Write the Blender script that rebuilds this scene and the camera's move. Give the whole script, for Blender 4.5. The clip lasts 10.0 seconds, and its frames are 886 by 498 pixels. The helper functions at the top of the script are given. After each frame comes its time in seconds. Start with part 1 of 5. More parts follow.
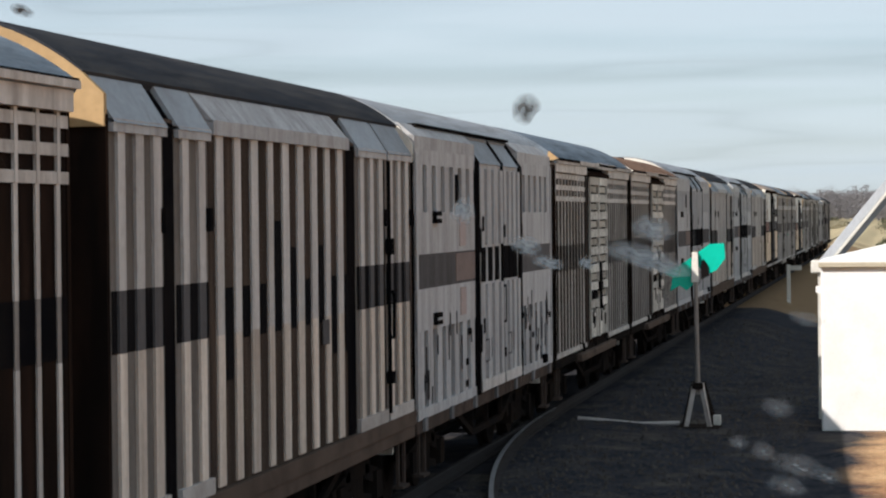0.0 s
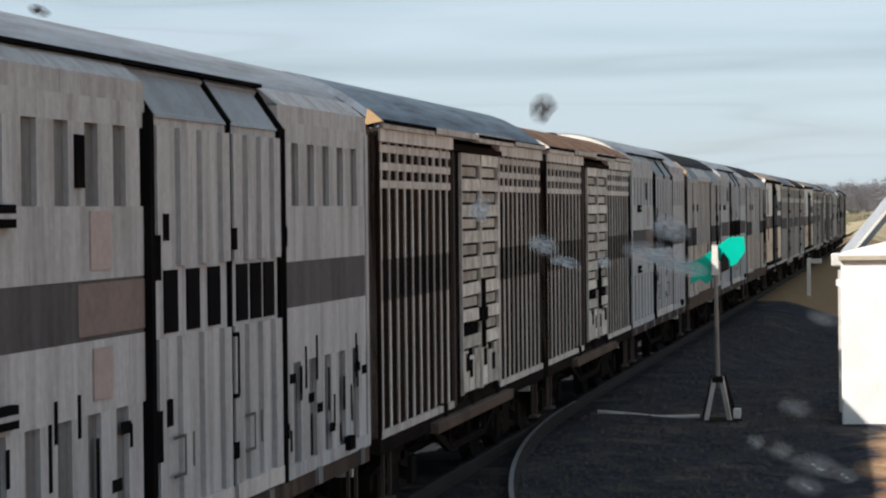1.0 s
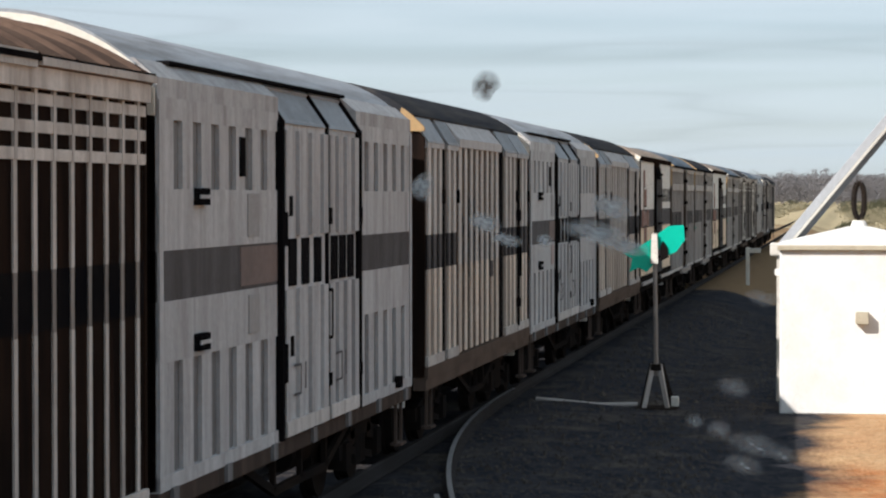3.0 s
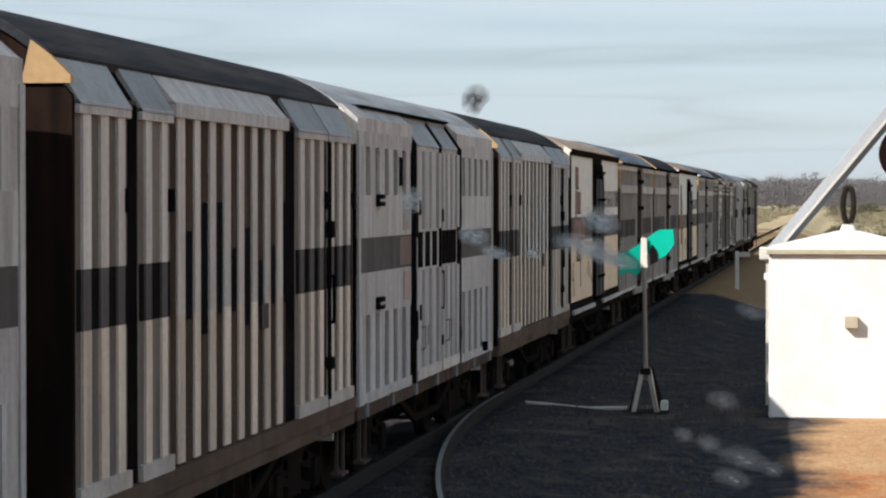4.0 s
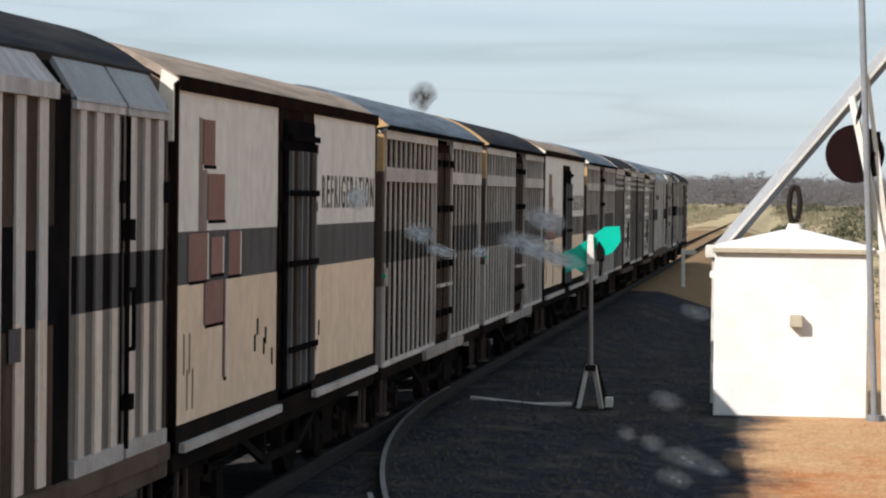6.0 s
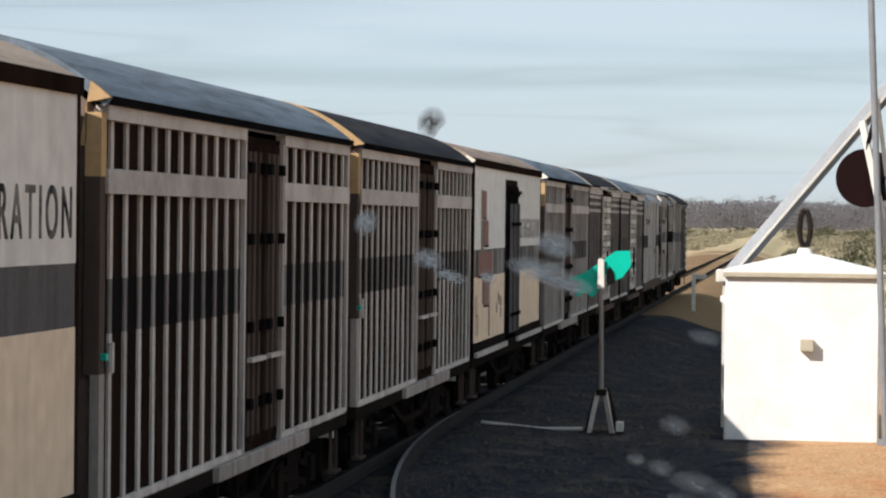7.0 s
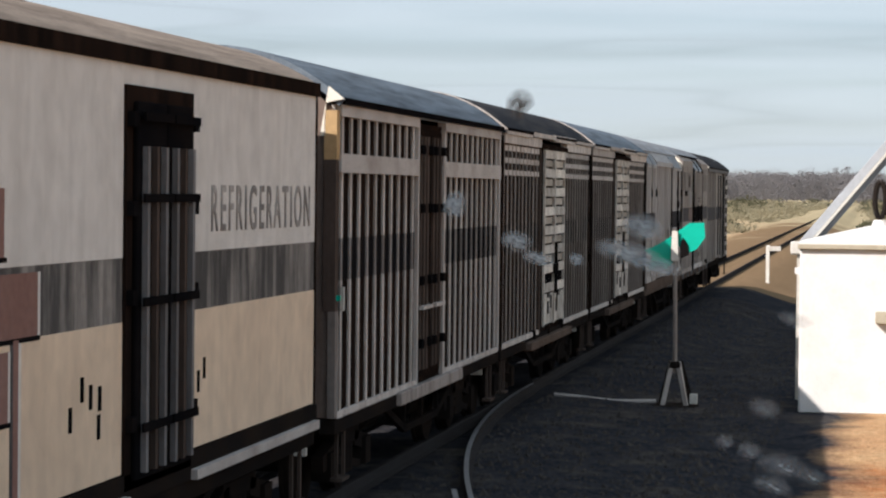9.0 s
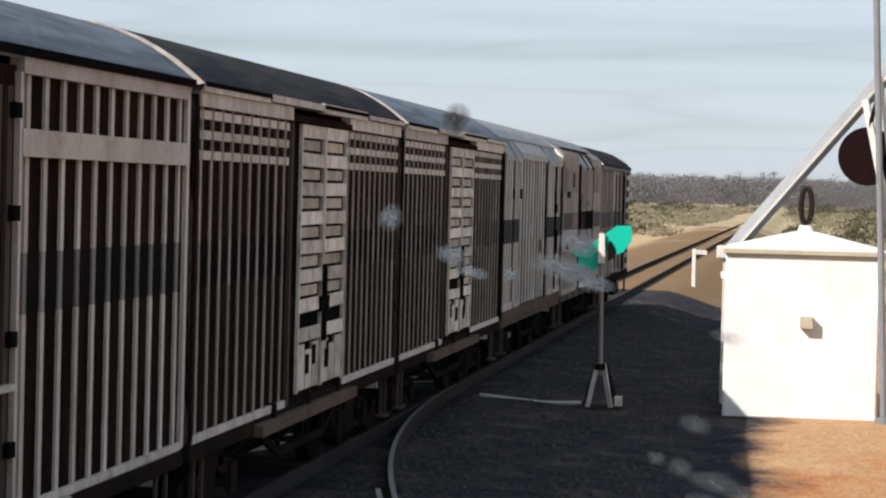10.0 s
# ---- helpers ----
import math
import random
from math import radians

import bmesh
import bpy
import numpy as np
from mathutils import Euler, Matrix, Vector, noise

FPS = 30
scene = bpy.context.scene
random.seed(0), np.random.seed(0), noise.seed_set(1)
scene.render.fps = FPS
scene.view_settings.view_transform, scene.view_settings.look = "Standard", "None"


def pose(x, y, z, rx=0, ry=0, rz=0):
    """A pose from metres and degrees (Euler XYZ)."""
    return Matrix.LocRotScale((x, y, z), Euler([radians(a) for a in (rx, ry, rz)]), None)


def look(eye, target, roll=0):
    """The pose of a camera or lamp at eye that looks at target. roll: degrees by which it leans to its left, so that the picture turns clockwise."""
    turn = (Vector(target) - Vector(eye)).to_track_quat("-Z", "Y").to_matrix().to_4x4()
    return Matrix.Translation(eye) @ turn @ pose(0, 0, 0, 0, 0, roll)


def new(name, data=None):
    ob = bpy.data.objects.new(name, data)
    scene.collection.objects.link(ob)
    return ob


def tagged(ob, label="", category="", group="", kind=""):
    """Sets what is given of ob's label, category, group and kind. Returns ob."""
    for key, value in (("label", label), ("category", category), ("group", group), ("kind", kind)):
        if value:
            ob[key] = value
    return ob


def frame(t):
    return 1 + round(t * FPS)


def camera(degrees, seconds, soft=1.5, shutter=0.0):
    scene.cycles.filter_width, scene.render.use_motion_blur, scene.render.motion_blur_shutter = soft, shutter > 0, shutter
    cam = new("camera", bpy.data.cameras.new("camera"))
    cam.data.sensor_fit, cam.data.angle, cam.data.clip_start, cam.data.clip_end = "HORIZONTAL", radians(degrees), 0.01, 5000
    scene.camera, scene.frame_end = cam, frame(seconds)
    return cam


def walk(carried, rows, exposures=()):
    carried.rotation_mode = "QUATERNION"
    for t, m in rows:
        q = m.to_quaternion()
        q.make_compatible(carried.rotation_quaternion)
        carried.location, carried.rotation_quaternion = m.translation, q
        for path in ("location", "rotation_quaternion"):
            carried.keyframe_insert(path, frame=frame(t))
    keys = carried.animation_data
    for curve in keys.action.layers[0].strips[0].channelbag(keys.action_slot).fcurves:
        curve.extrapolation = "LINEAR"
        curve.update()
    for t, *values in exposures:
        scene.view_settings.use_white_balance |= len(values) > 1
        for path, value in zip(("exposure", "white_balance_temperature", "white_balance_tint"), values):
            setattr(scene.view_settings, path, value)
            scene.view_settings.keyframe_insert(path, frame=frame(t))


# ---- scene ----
cam = camera(19.89, 10.0, soft=2.2)
# seconds, place, yaw, pitch, roll of the hand-held camera
PATH = [
    (0, -0.0009, 0, 3.1380, 10.063, -0.727, 0.600),
    (0.5, -0.0006, 0, 3.1384, 10.178, -0.875, 0.716),
    (1, 0, 0, 3.1400, 10.513, -0.873, 0.649),
    (1.5, -0.0001, 0, 3.1394, 10.192, -0.842, 0.459),
    (2, -0.0002, 0, 3.1385, 9.822, -1.070, 0.461),
    (2.5, -0.0003, 0.0001, 3.1372, 9.340, -1.165, 0.337),
    (3, -0.0004, 0.0001, 3.1370, 9.157, -1.197, 0.042),
    (3.2, -0.0004, 0.0001, 3.1375, 9.13, -1.20, 0.03),
    (4.3, -0.0003, 0, 3.1410, 8.60, -1.10, -0.10),
    (4.5, -0.0002, -0.0001, 3.1414, 8.047, -1.361, -0.163),
    (5, 0.0016, 0.0002, 3.1411, 6.786, -1.873, -0.588),
    (5.2, 0.0012, 0.0002, 3.1411, 7.05, -1.83, -0.61),
    (6.3, -0.0001, 0, 3.1410, 7.73, -1.10, -0.70),
    (6.5, -0.0001, -0.0001, 3.1410, 7.665, -1.083, -0.708),
    (7, 0.0006, 0, 3.1413, 7.956, -0.675, -0.645),
    (7.5, -0.0002, -0.0001, 3.1419, 7.839, -0.591, -0.529),
    (8, -0.0012, -0.0002, 3.1403, 7.834, -0.669, -0.420),
    (8.5, -0.0025, -0.0004, 3.1413, 7.548, -0.586, -0.416),
    (9, -0.0042, -0.0008, 3.1445, 9.607, -1.332, -0.620),
    (9.5, -0.0074, -0.0013, 3.1468, 9.578, -1.256, -1.018),
    (10, -0.0067, -0.0012, 3.1489, 7.955, -1.316, -1.476),
]
walk(cam, [(t, pose(x, y, z, 90 + p, 0, yaw) @ pose(0, 0, 0, 0, 0, -roll)) for t, x, y, z, yaw, p, roll in PATH],
     exposures=[(0, 0.5, 6150, 15), (1, 0.5, 6060, 14), (2, 0.5, 6130, 15), (5, 0.5, 6150, 15), (8.5, 0.5, 6170, 16), (9.5, 0.5, 6230, 18), (10, 0.5, 6230, 18)])

# how far the train has run, against its place at 5 s
TRAVEL = [(0, -68.13), (0.5, -61.05), (1, -54.05), (1.5, -47.12), (2, -40.25), (2.5, -33.44), (3, -26.68), (3.5, -19.97),
          (4, -13.29), (4.5, -6.63), (5, 0), (5.5, 6.61), (6, 13.21), (6.5, 19.82), (7, 26.42), (7.5, 33.03), (8, 39.66),
          (8.5, 46.32), (9, 53.0), (9.5, 59.72), (10, 66.49)]

# ---- light ----
SUN = Vector((-0.97, -1.15, 1.0)).normalized()
world = bpy.data.worlds.new("sky")
scene.world = world
world.use_nodes = True
wn, wl = world.node_tree.nodes, world.node_tree.links
bg = wn["Background"]
sky = wn.new("ShaderNodeTexSky")
sky.sky_type, sky.sun_disc = "NISHITA", False
sky.sun_elevation, sky.sun_rotation = math.asin(SUN.z), math.atan2(SUN.x, SUN.y)
sky.dust_density, sky.air_density, sky.ozone_density = 0.5, 1.0, 1.5
# thin streaks of high cloud all over the sky
co = wn.new("ShaderNodeTexCoord")
mp = wn.new("ShaderNodeMapping")
mp.inputs["Scale"].default_value = (2.2, 2.2, 46.0)
mp.inputs["Rotation"].default_value = (0.02, -0.015, 0.0)
nz = wn.new("ShaderNodeTexNoise")
nz.inputs["Scale"].default_value, nz.inputs["Detail"].default_value, nz.inputs["Roughness"].default_value = 1.6, 5.0, 0.55
rp = wn.new("ShaderNodeValToRGB")
rp.color_ramp.elements[0].position, rp.color_ramp.elements[0].color = 0.34, (0.62, 0.62, 0.62, 1)
rp.color_ramp.elements[1].position, rp.color_ramp.elements[1].color = 0.66, (0.9, 0.9, 0.9, 1)
mx = wn.new("ShaderNodeMix")
mx.data_type = "RGBA"
mx.inputs["B"].default_value = (5.5, 6.42, 6.66, 1)
wl.new(co.outputs["Generated"], mp.inputs["Vector"])
wl.new(mp.outputs["Vector"], nz.inputs["Vector"])
wl.new(nz.outputs["Fac"], rp.inputs["Fac"])
wl.new(rp.outputs["Color"], mx.inputs["Factor"])
wl.new(sky.outputs["Color"], mx.inputs["A"])
shade = wn.new("ShaderNodeMix")
shade.data_type, shade.blend_type = "RGBA", "MULTIPLY"
shade.inputs["Factor"].default_value = 1.0
rp2 = wn.new("ShaderNodeValToRGB")
rp2.color_ramp.elements[0].position, rp2.color_ramp.elements[0].color = 0.36, (0.86, 0.88, 0.90, 1)
rp2.color_ramp.elements[1].position, rp2.color_ramp.elements[1].color = 0.58, (0.98, 0.98, 0.98, 1)
wl.new(nz.outputs["Fac"], rp2.inputs["Fac"])
wl.new(mx.outputs["Result"], shade.inputs["A"])
wl.new(rp2.outputs["Color"], shade.inputs["B"])
mp2 = wn.new("ShaderNodeMapping")
mp2.inputs["Scale"].default_value = (4.2, 4.2, 60.0)
nz2 = wn.new("ShaderNodeTexNoise")
nz2.inputs["Scale"].default_value, nz2.inputs["Detail"].default_value, nz2.inputs["Roughness"].default_value = 1.0, 1.5, 0.4
rp3 = wn.new("ShaderNodeValToRGB")
for pos, v in ((0.455, 1.0), (0.495, 0.93), (0.51, 0.98), (0.60, 1.05)):
    e = rp3.color_ramp.elements.new(pos)
    e.color = (v, v, v * 0.995, 1)
rp3.color_ramp.elements[0].color, rp3.color_ramp.elements[-1].color = (1, 1, 1, 1), (1.06, 1.055, 1.045, 1)
edges = wn.new("ShaderNodeMix")
edges.data_type, edges.blend_type = "RGBA", "MULTIPLY"
edges.inputs["Factor"].default_value = 1.0
wl.new(co.outputs["Generated"], mp2.inputs["Vector"])
wl.new(mp2.outputs["Vector"], nz2.inputs["Vector"])
wl.new(nz2.outputs["Fac"], rp3.inputs["Fac"])
wl.new(shade.outputs["Result"], edges.inputs["A"])
wl.new(rp3.outputs["Color"], edges.inputs["B"])
wl.new(edges.outputs["Result"], bg.inputs["Color"])
bg.inputs["Strength"].default_value = 0.082

sun = new("sun", bpy.data.lights.new("sun", "SUN"))
sun.data.energy, sun.data.angle, sun.data.color = 4.5, radians(0.53), (1.0, 0.92, 0.80)
sun.matrix_world = look(SUN * 60, (0, 0, 0))


# ---- materials ----
def surface(name, base, second=None, rough=0.6, metal=0.0, grain=18.0, stain=1.4, amount=0.5, bump=0.15, streak=False, spread=0.10, drips=0.18):
    """Painted, rusted or earthy surface: two colours mixed by large stains and fine grain, a little brightness spread from piece to piece."""
    m = bpy.data.materials.new(name)
    m.use_nodes = True
    n, l = m.node_tree.nodes, m.node_tree.links
    b = n["Principled BSDF"]
    tc = n.new("ShaderNodeTexCoord")
    oi = n.new("ShaderNodeObjectInfo")
    add = n.new("ShaderNodeVectorMath")
    add.operation = "ADD"
    sc = n.new("ShaderNodeVectorMath")
    sc.operation = "SCALE"
    sc.inputs[0].default_value = (17.0, 31.0, 9.0)
    l.new(oi.outputs["Random"], sc.inputs["Scale"])
    l.new(tc.outputs["Object"], add.inputs[0])
    l.new(sc.outputs["Vector"], add.inputs[1])
    vec = add.outputs["Vector"]
    if streak:
        mp = n.new("ShaderNodeMapping")
        mp.inputs["Scale"].default_value = (1.0, 0.12, 1.0) if streak == "along" else (1.0, 1.0, 0.14)
        l.new(vec, mp.inputs["Vector"])
        vec = mp.outputs["Vector"]
    big = n.new("ShaderNodeTexNoise")
    big.inputs["Scale"].default_value, big.inputs["Detail"].default_value, big.inputs["Roughness"].default_value = stain * (3 if streak else 1), 6.0, 0.65
    fine = n.new("ShaderNodeTexNoise")
    fine.inputs["Scale"].default_value, fine.inputs["Detail"].default_value = grain, 4.0
    l.new(vec, big.inputs["Vector"])
    l.new(add.outputs["Vector"], fine.inputs["Vector"])
    ramp = n.new("ShaderNodeValToRGB")
    ramp.color_ramp.elements[0].position, ramp.color_ramp.elements[1].position = 0.42, 0.72
    l.new(big.outputs["Fac"], ramp.inputs["Fac"])
    fac = n.new("ShaderNodeMath")
    fac.operation = "MULTIPLY"
    fac.inputs[1].default_value = amount
    l.new(ramp.outputs["Color"], fac.inputs[0])
    mix = n.new("ShaderNodeMix")
    mix.data_type = "RGBA"
    second = second or tuple(c * 0.55 for c in base)
    mix.inputs["A"].default_value, mix.inputs["B"].default_value = (*base, 1), (*second, 1)
    l.new(fac.outputs[0], mix.inputs["Factor"])
    hsv = n.new("ShaderNodeHueSaturation")
    val = n.new("ShaderNodeMapRange")
    val.inputs["To Min"].default_value, val.inputs["To Max"].default_value = 1 - spread, 1 + spread
    l.new(oi.outputs["Random"], val.inputs["Value"])
    gr = n.new("ShaderNodeMapRange")
    gr.inputs["From Min"].default_value, gr.inputs["From Max"].default_value = 0.3, 0.7
    gr.inputs["To Min"].default_value, gr.inputs["To Max"].default_value = 0.92, 1.08
    l.new(fine.outputs["Fac"], gr.inputs["Value"])
    mul = n.new("ShaderNodeMath")
    mul.operation = "MULTIPLY"
    l.new(val.outputs["Result"], mul.inputs[0])
    l.new(gr.outputs["Result"], mul.inputs[1])
    value = mul.outputs[0]
    if streak:
        dm = n.new("ShaderNodeMapping")
        dm.inputs["Scale"].default_value = (11.0, 0.7, 11.0) if streak == "along" else (6.0, 6.0, 0.5)
        drip = n.new("ShaderNodeTexNoise")
        drip.inputs["Scale"].default_value, drip.inputs["Detail"].default_value, drip.inputs["Roughness"].default_value = 1.0, 5.0, 0.7
        dr = n.new("ShaderNodeMapRange")
        dr.inputs["From Min"].default_value, dr.inputs["From Max"].default_value = 0.36, 0.58
        dr.inputs["To Min"].default_value, dr.inputs["To Max"].default_value = 1 - drips * amount, 1.0 + 0.2 * drips
        wet = n.new("ShaderNodeMath")
        wet.operation = "MULTIPLY"
        l.new(add.outputs["Vector"], dm.inputs["Vector"])
        l.new(dm.outputs["Vector"], drip.inputs["Vector"])
        l.new(drip.outputs["Fac"], dr.inputs["Value"])
        l.new(value, wet.inputs[0])
        l.new(dr.outputs["Result"], wet.inputs[1])
        value = wet.outputs[0]
    l.new(value, hsv.inputs["Value"])
    l.new(mix.outputs["Result"], hsv.inputs["Color"])
    l.new(hsv.outputs["Color"], b.inputs["Base Color"])
    b.inputs["Roughness"].default_value, b.inputs["Metallic"].default_value = rough, metal
    b.inputs["Specular IOR Level"].default_value = 0.0 if rough > 0.52 else 0.2
    if bump:
        bp = n.new("ShaderNodeBump")
        bp.inputs["Strength"].default_value, bp.inputs["Distance"].default_value = bump, 0.02
        l.new(fine.outputs["Fac"], bp.inputs["Height"])
        l.new(bp.outputs["Normal"], b.inputs["Normal"])
    return m


GREY = surface("grey_paint", (0.46, 0.457, 0.455), (0.25, 0.23, 0.22), 0.55, amount=0.7, streak=True, spread=0.07)
# Darker than GREY: holds the flutes' shade; plain darker grey on other parts.
GREY_DK = surface("dark_grey_paint_and_flute_shade", (0.20, 0.197, 0.195), (0.11, 0.10, 0.098), 0.6, amount=0.8, streak=True)
GREY_BLUE = surface("bluish_grey_sheet", (0.31, 0.34, 0.365), (0.21, 0.215, 0.22), 0.55, amount=0.7)
BAND = surface("dark_band_paint", (0.115, 0.11, 0.11), (0.07, 0.062, 0.06), 0.6, amount=0.7, streak=True)
BAND_BLACK = surface("black_band_paint", (0.0085, 0.0085, 0.0095), (0.021, 0.018, 0.017), 0.65)
# Black fittings, and also the painted shade inside gaps.
BLACK = surface("black_iron_and_gap_shade", (0.006, 0.006, 0.007), (0.02, 0.016, 0.014), 0.7)
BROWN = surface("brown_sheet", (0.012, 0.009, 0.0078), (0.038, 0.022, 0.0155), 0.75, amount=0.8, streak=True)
BROWN_MID = surface("brown_boards", (0.065, 0.052, 0.044), (0.13, 0.095, 0.08), 0.75, amount=0.8, streak=True)
RUST = surface("rusty_brown", (0.115, 0.087, 0.070), (0.06, 0.045, 0.037), 0.8, amount=0.8)
RIB = surface("weathered_rib", (0.55, 0.51, 0.47), (0.26, 0.22, 0.19), 0.65, amount=0.75, streak=True, spread=0.16)
RIB_TAN = surface("cream_rib", (0.64, 0.56, 0.48), (0.38, 0.295, 0.235), 0.65, amount=0.75, streak=True, spread=0.18)
RIB_PALE = surface("pale_grey_rib", (0.56, 0.53, 0.50), (0.34, 0.305, 0.28), 0.65, amount=0.7, streak=True, spread=0.12)
RIB_OLD = surface("worn_dusty_rib", (0.30, 0.27, 0.245), (0.14, 0.118, 0.105), 0.7, amount=0.8, streak=True, spread=0.25)
RIB_DIM = surface("band_painted_rib", (0.26, 0.24, 0.225), (0.12, 0.105, 0.10), 0.7, amount=0.8, streak=True, spread=0.2)
BAND_DUSTY = surface("dusty_dark_band", (0.10, 0.096, 0.092), (0.44, 0.41, 0.37), 0.65, amount=0.85, streak=True, stain=1.3)
# Darker copy of SLAT: the shade on set-back boards is in its colour.
SLAT_IN = surface("shaded_set_back_slat", (0.44, 0.40, 0.345), (0.22, 0.185, 0.15), 0.65, amount=0.8, stain=3.0, spread=0.2)
SLAT = surface("whitish_slat", (0.60, 0.56, 0.50), (0.22, 0.185, 0.155), 0.65, amount=0.85, stain=3.5, spread=0.25)
CREAM = surface("cream_panel", (0.66, 0.635, 0.59), (0.57, 0.54, 0.49), 0.55, grain=5, amount=0.5, bump=0.05, streak=True, stain=0.9, spread=0.02, drips=0.10)
CREAM_LOW = surface("tan_cream_panel", (0.72, 0.58, 0.43), (0.61, 0.475, 0.345), 0.55, grain=5, amount=0.5, bump=0.05, streak=True, stain=0.9, spread=0.02, drips=0.10)
RED = surface("faded_red_paint", (0.25, 0.145, 0.122), (0.30, 0.20, 0.172), 0.6, amount=0.6)
RED_OLD = surface("worn_brown_paint", (0.19, 0.145, 0.125), (0.34, 0.28, 0.24), 0.65, amount=0.6, streak=True)
# End paints brightened for the sunlit top strip; the wall below stays brown.
END = surface("ochre_sunlit_end_paint", (0.47, 0.32, 0.165), (0.29, 0.185, 0.10), 0.65, amount=0.5)
END_PALE = surface("pale_sunlit_end_paint", (0.76, 0.72, 0.63), (0.56, 0.49, 0.39), 0.6, amount=0.5)
ROOF_BLUE = surface("bluish_roof_sheet", (0.17, 0.205, 0.24), (0.07, 0.08, 0.09), 0.6, 0.0, amount=0.8, stain=1.6, bump=0.5, streak="along")
ROOF_DARK = surface("dark_roof_sheet", (0.038, 0.041, 0.047), (0.08, 0.076, 0.072), 0.65, 0.0, amount=0.8, stain=1.6, bump=0.5, streak="along")
ROOF_RUST = surface("rusty_roof_sheet", (0.125, 0.083, 0.062), (0.05, 0.036, 0.030), 0.8, amount=0.9, stain=1.8, bump=0.5)
ROOF_DUST = surface("dusty_roof_sheet", (0.33, 0.27, 0.22), (0.15, 0.12, 0.10), 0.75, amount=0.8, stain=1.6, bump=0.5, streak="along")
ROOF_GREY = surface("grey_roof_sheet", (0.30, 0.32, 0.34), (0.16, 0.155, 0.15), 0.55, amount=0.7, stain=1.4, bump=0.4, streak="along")
IRON = surface("dirty_iron", (0.014, 0.0125, 0.012), (0.032, 0.023, 0.017), 0.75, amount=0.7)
STEEL_LT = surface("dusty_pale_steel", (0.48, 0.45, 0.42), (0.25, 0.21, 0.18), 0.6, amount=0.7)
RAIL = surface("rail_steel", (0.050, 0.046, 0.045), (0.034, 0.028, 0.025), 0.6, amount=0.6)
SLEEPER = surface("old_sleeper", (0.035, 0.029, 0.025), (0.022, 0.018, 0.016), 0.9, amount=0.7)
WHITE = surface("white_render", (0.74, 0.735, 0.71), (0.56, 0.49, 0.39), 0.8, amount=0.38, stain=1.6, grain=40, bump=0.1, spread=0.01)
WHITE_STEEL = surface("white_painted_steel", (0.60, 0.585, 0.53), (0.40, 0.36, 0.30), 0.55, amount=0.5)
END_BROWN = surface("dusty_brown_end", (0.20, 0.155, 0.13), (0.11, 0.082, 0.07), 0.75, amount=0.8, streak=True)
ALU = surface("galvanised_steel", (0.44, 0.46, 0.48), (0.30, 0.32, 0.34), 0.5, 0.2, amount=0.5)
POLE = surface("grey_pole_paint", (0.20, 0.21, 0.22), (0.13, 0.13, 0.13), 0.55, 0.0, amount=0.5)
DISC = surface("dark_red_disc", (0.014, 0.007, 0.007), (0.011, 0.007, 0.007), 0.7, amount=0.6)
GREEN = surface("signal_green_enamel", (0.0, 0.42, 0.30), (0.0, 0.30, 0.22), 0.4, amount=0.4, spread=0.02)
PLAIN = surface("plain_wall_paint", (0.22, 0.22, 0.21), (0.16, 0.16, 0.15), 0.8, amount=0.5)
# Brown sheet darkened to hold the shade between the ribs.
RECESS = surface("shaded_brown_recess", (0.050, 0.039, 0.032), (0.11, 0.08, 0.062), 0.75, amount=0.8, streak=True)
DOOR_GREY = surface("dusty_door_sheet", (0.185, 0.165, 0.148), (0.095, 0.080, 0.070), 0.7, amount=0.8, streak=True)
GREY_DIRTY = surface("dirty_brownish_grey_paint", (0.36, 0.325, 0.295), (0.17, 0.14, 0.12), 0.6, amount=0.85, streak=True, spread=0.12)
RAIL_HEAD = surface("worn_rail_head", (0.25, 0.245, 0.245), (0.13, 0.12, 0.115), 0.5, 0.35, amount=0.5)
# Ochre stain darkened further to hold the eave's shadow line.
EAVE = surface("eave_stain_and_shade", (0.42, 0.38, 0.29), (0.30, 0.26, 0.19), 0.8, amount=0.6)
RUBBER = surface("black_rubber", (0.02, 0.02, 0.02), (0.03, 0.03, 0.03), 0.8)


# ---- mesh helpers ----
def mesh_of(name, verts, faces, material):
    me = bpy.data.meshes.new(name)
    me.from_pydata([tuple(v) for v in verts], [], faces)
    me.materials.append(material)
    me.update()
    return me


BOX_FACES = [(0, 3, 2, 1), (4, 5, 6, 7), (0, 1, 5, 4), (1, 2, 6, 5), (2, 3, 7, 6), (3, 0, 4, 7)]
shared = {}


def box_mesh(dx, dy, dz, material, edge=0.0):
    """A block with its centre at the origin, edges chamfered where asked; alike blocks share one mesh."""
    key = (round(dx, 3), round(dy, 3), round(dz, 3), material.name, edge)
    if key not in shared:
        bm = bmesh.new()
        bmesh.ops.create_cube(bm, size=1.0, matrix=Matrix.Diagonal((dx, dy, dz, 1)))
        if edge:
            bmesh.ops.bevel(bm, geom=bm.edges[:], offset=edge, segments=1, affect="EDGES")
        me = bpy.data.meshes.new("block")
        bm.to_mesh(me)
        bm.free()
        me.materials.append(material)
        shared[key] = me
    return shared[key]


def put(name, me, parent=None, at=(0, 0, 0), turn=(0, 0, 0), label=""):
    ob = new(name, me)
    ob.parent = parent
    ob.matrix_basis = pose(*at, *turn)
    return tagged(ob, label)


def block(name, parent, x0, x1, y0, y1, z0, z1, material, label="", edge=0.0):
    return put(name, box_mesh(x1 - x0, y1 - y0, z1 - z0, material, edge), parent, ((x0 + x1) / 2, (y0 + y1) / 2, (z0 + z1) / 2), label=label)


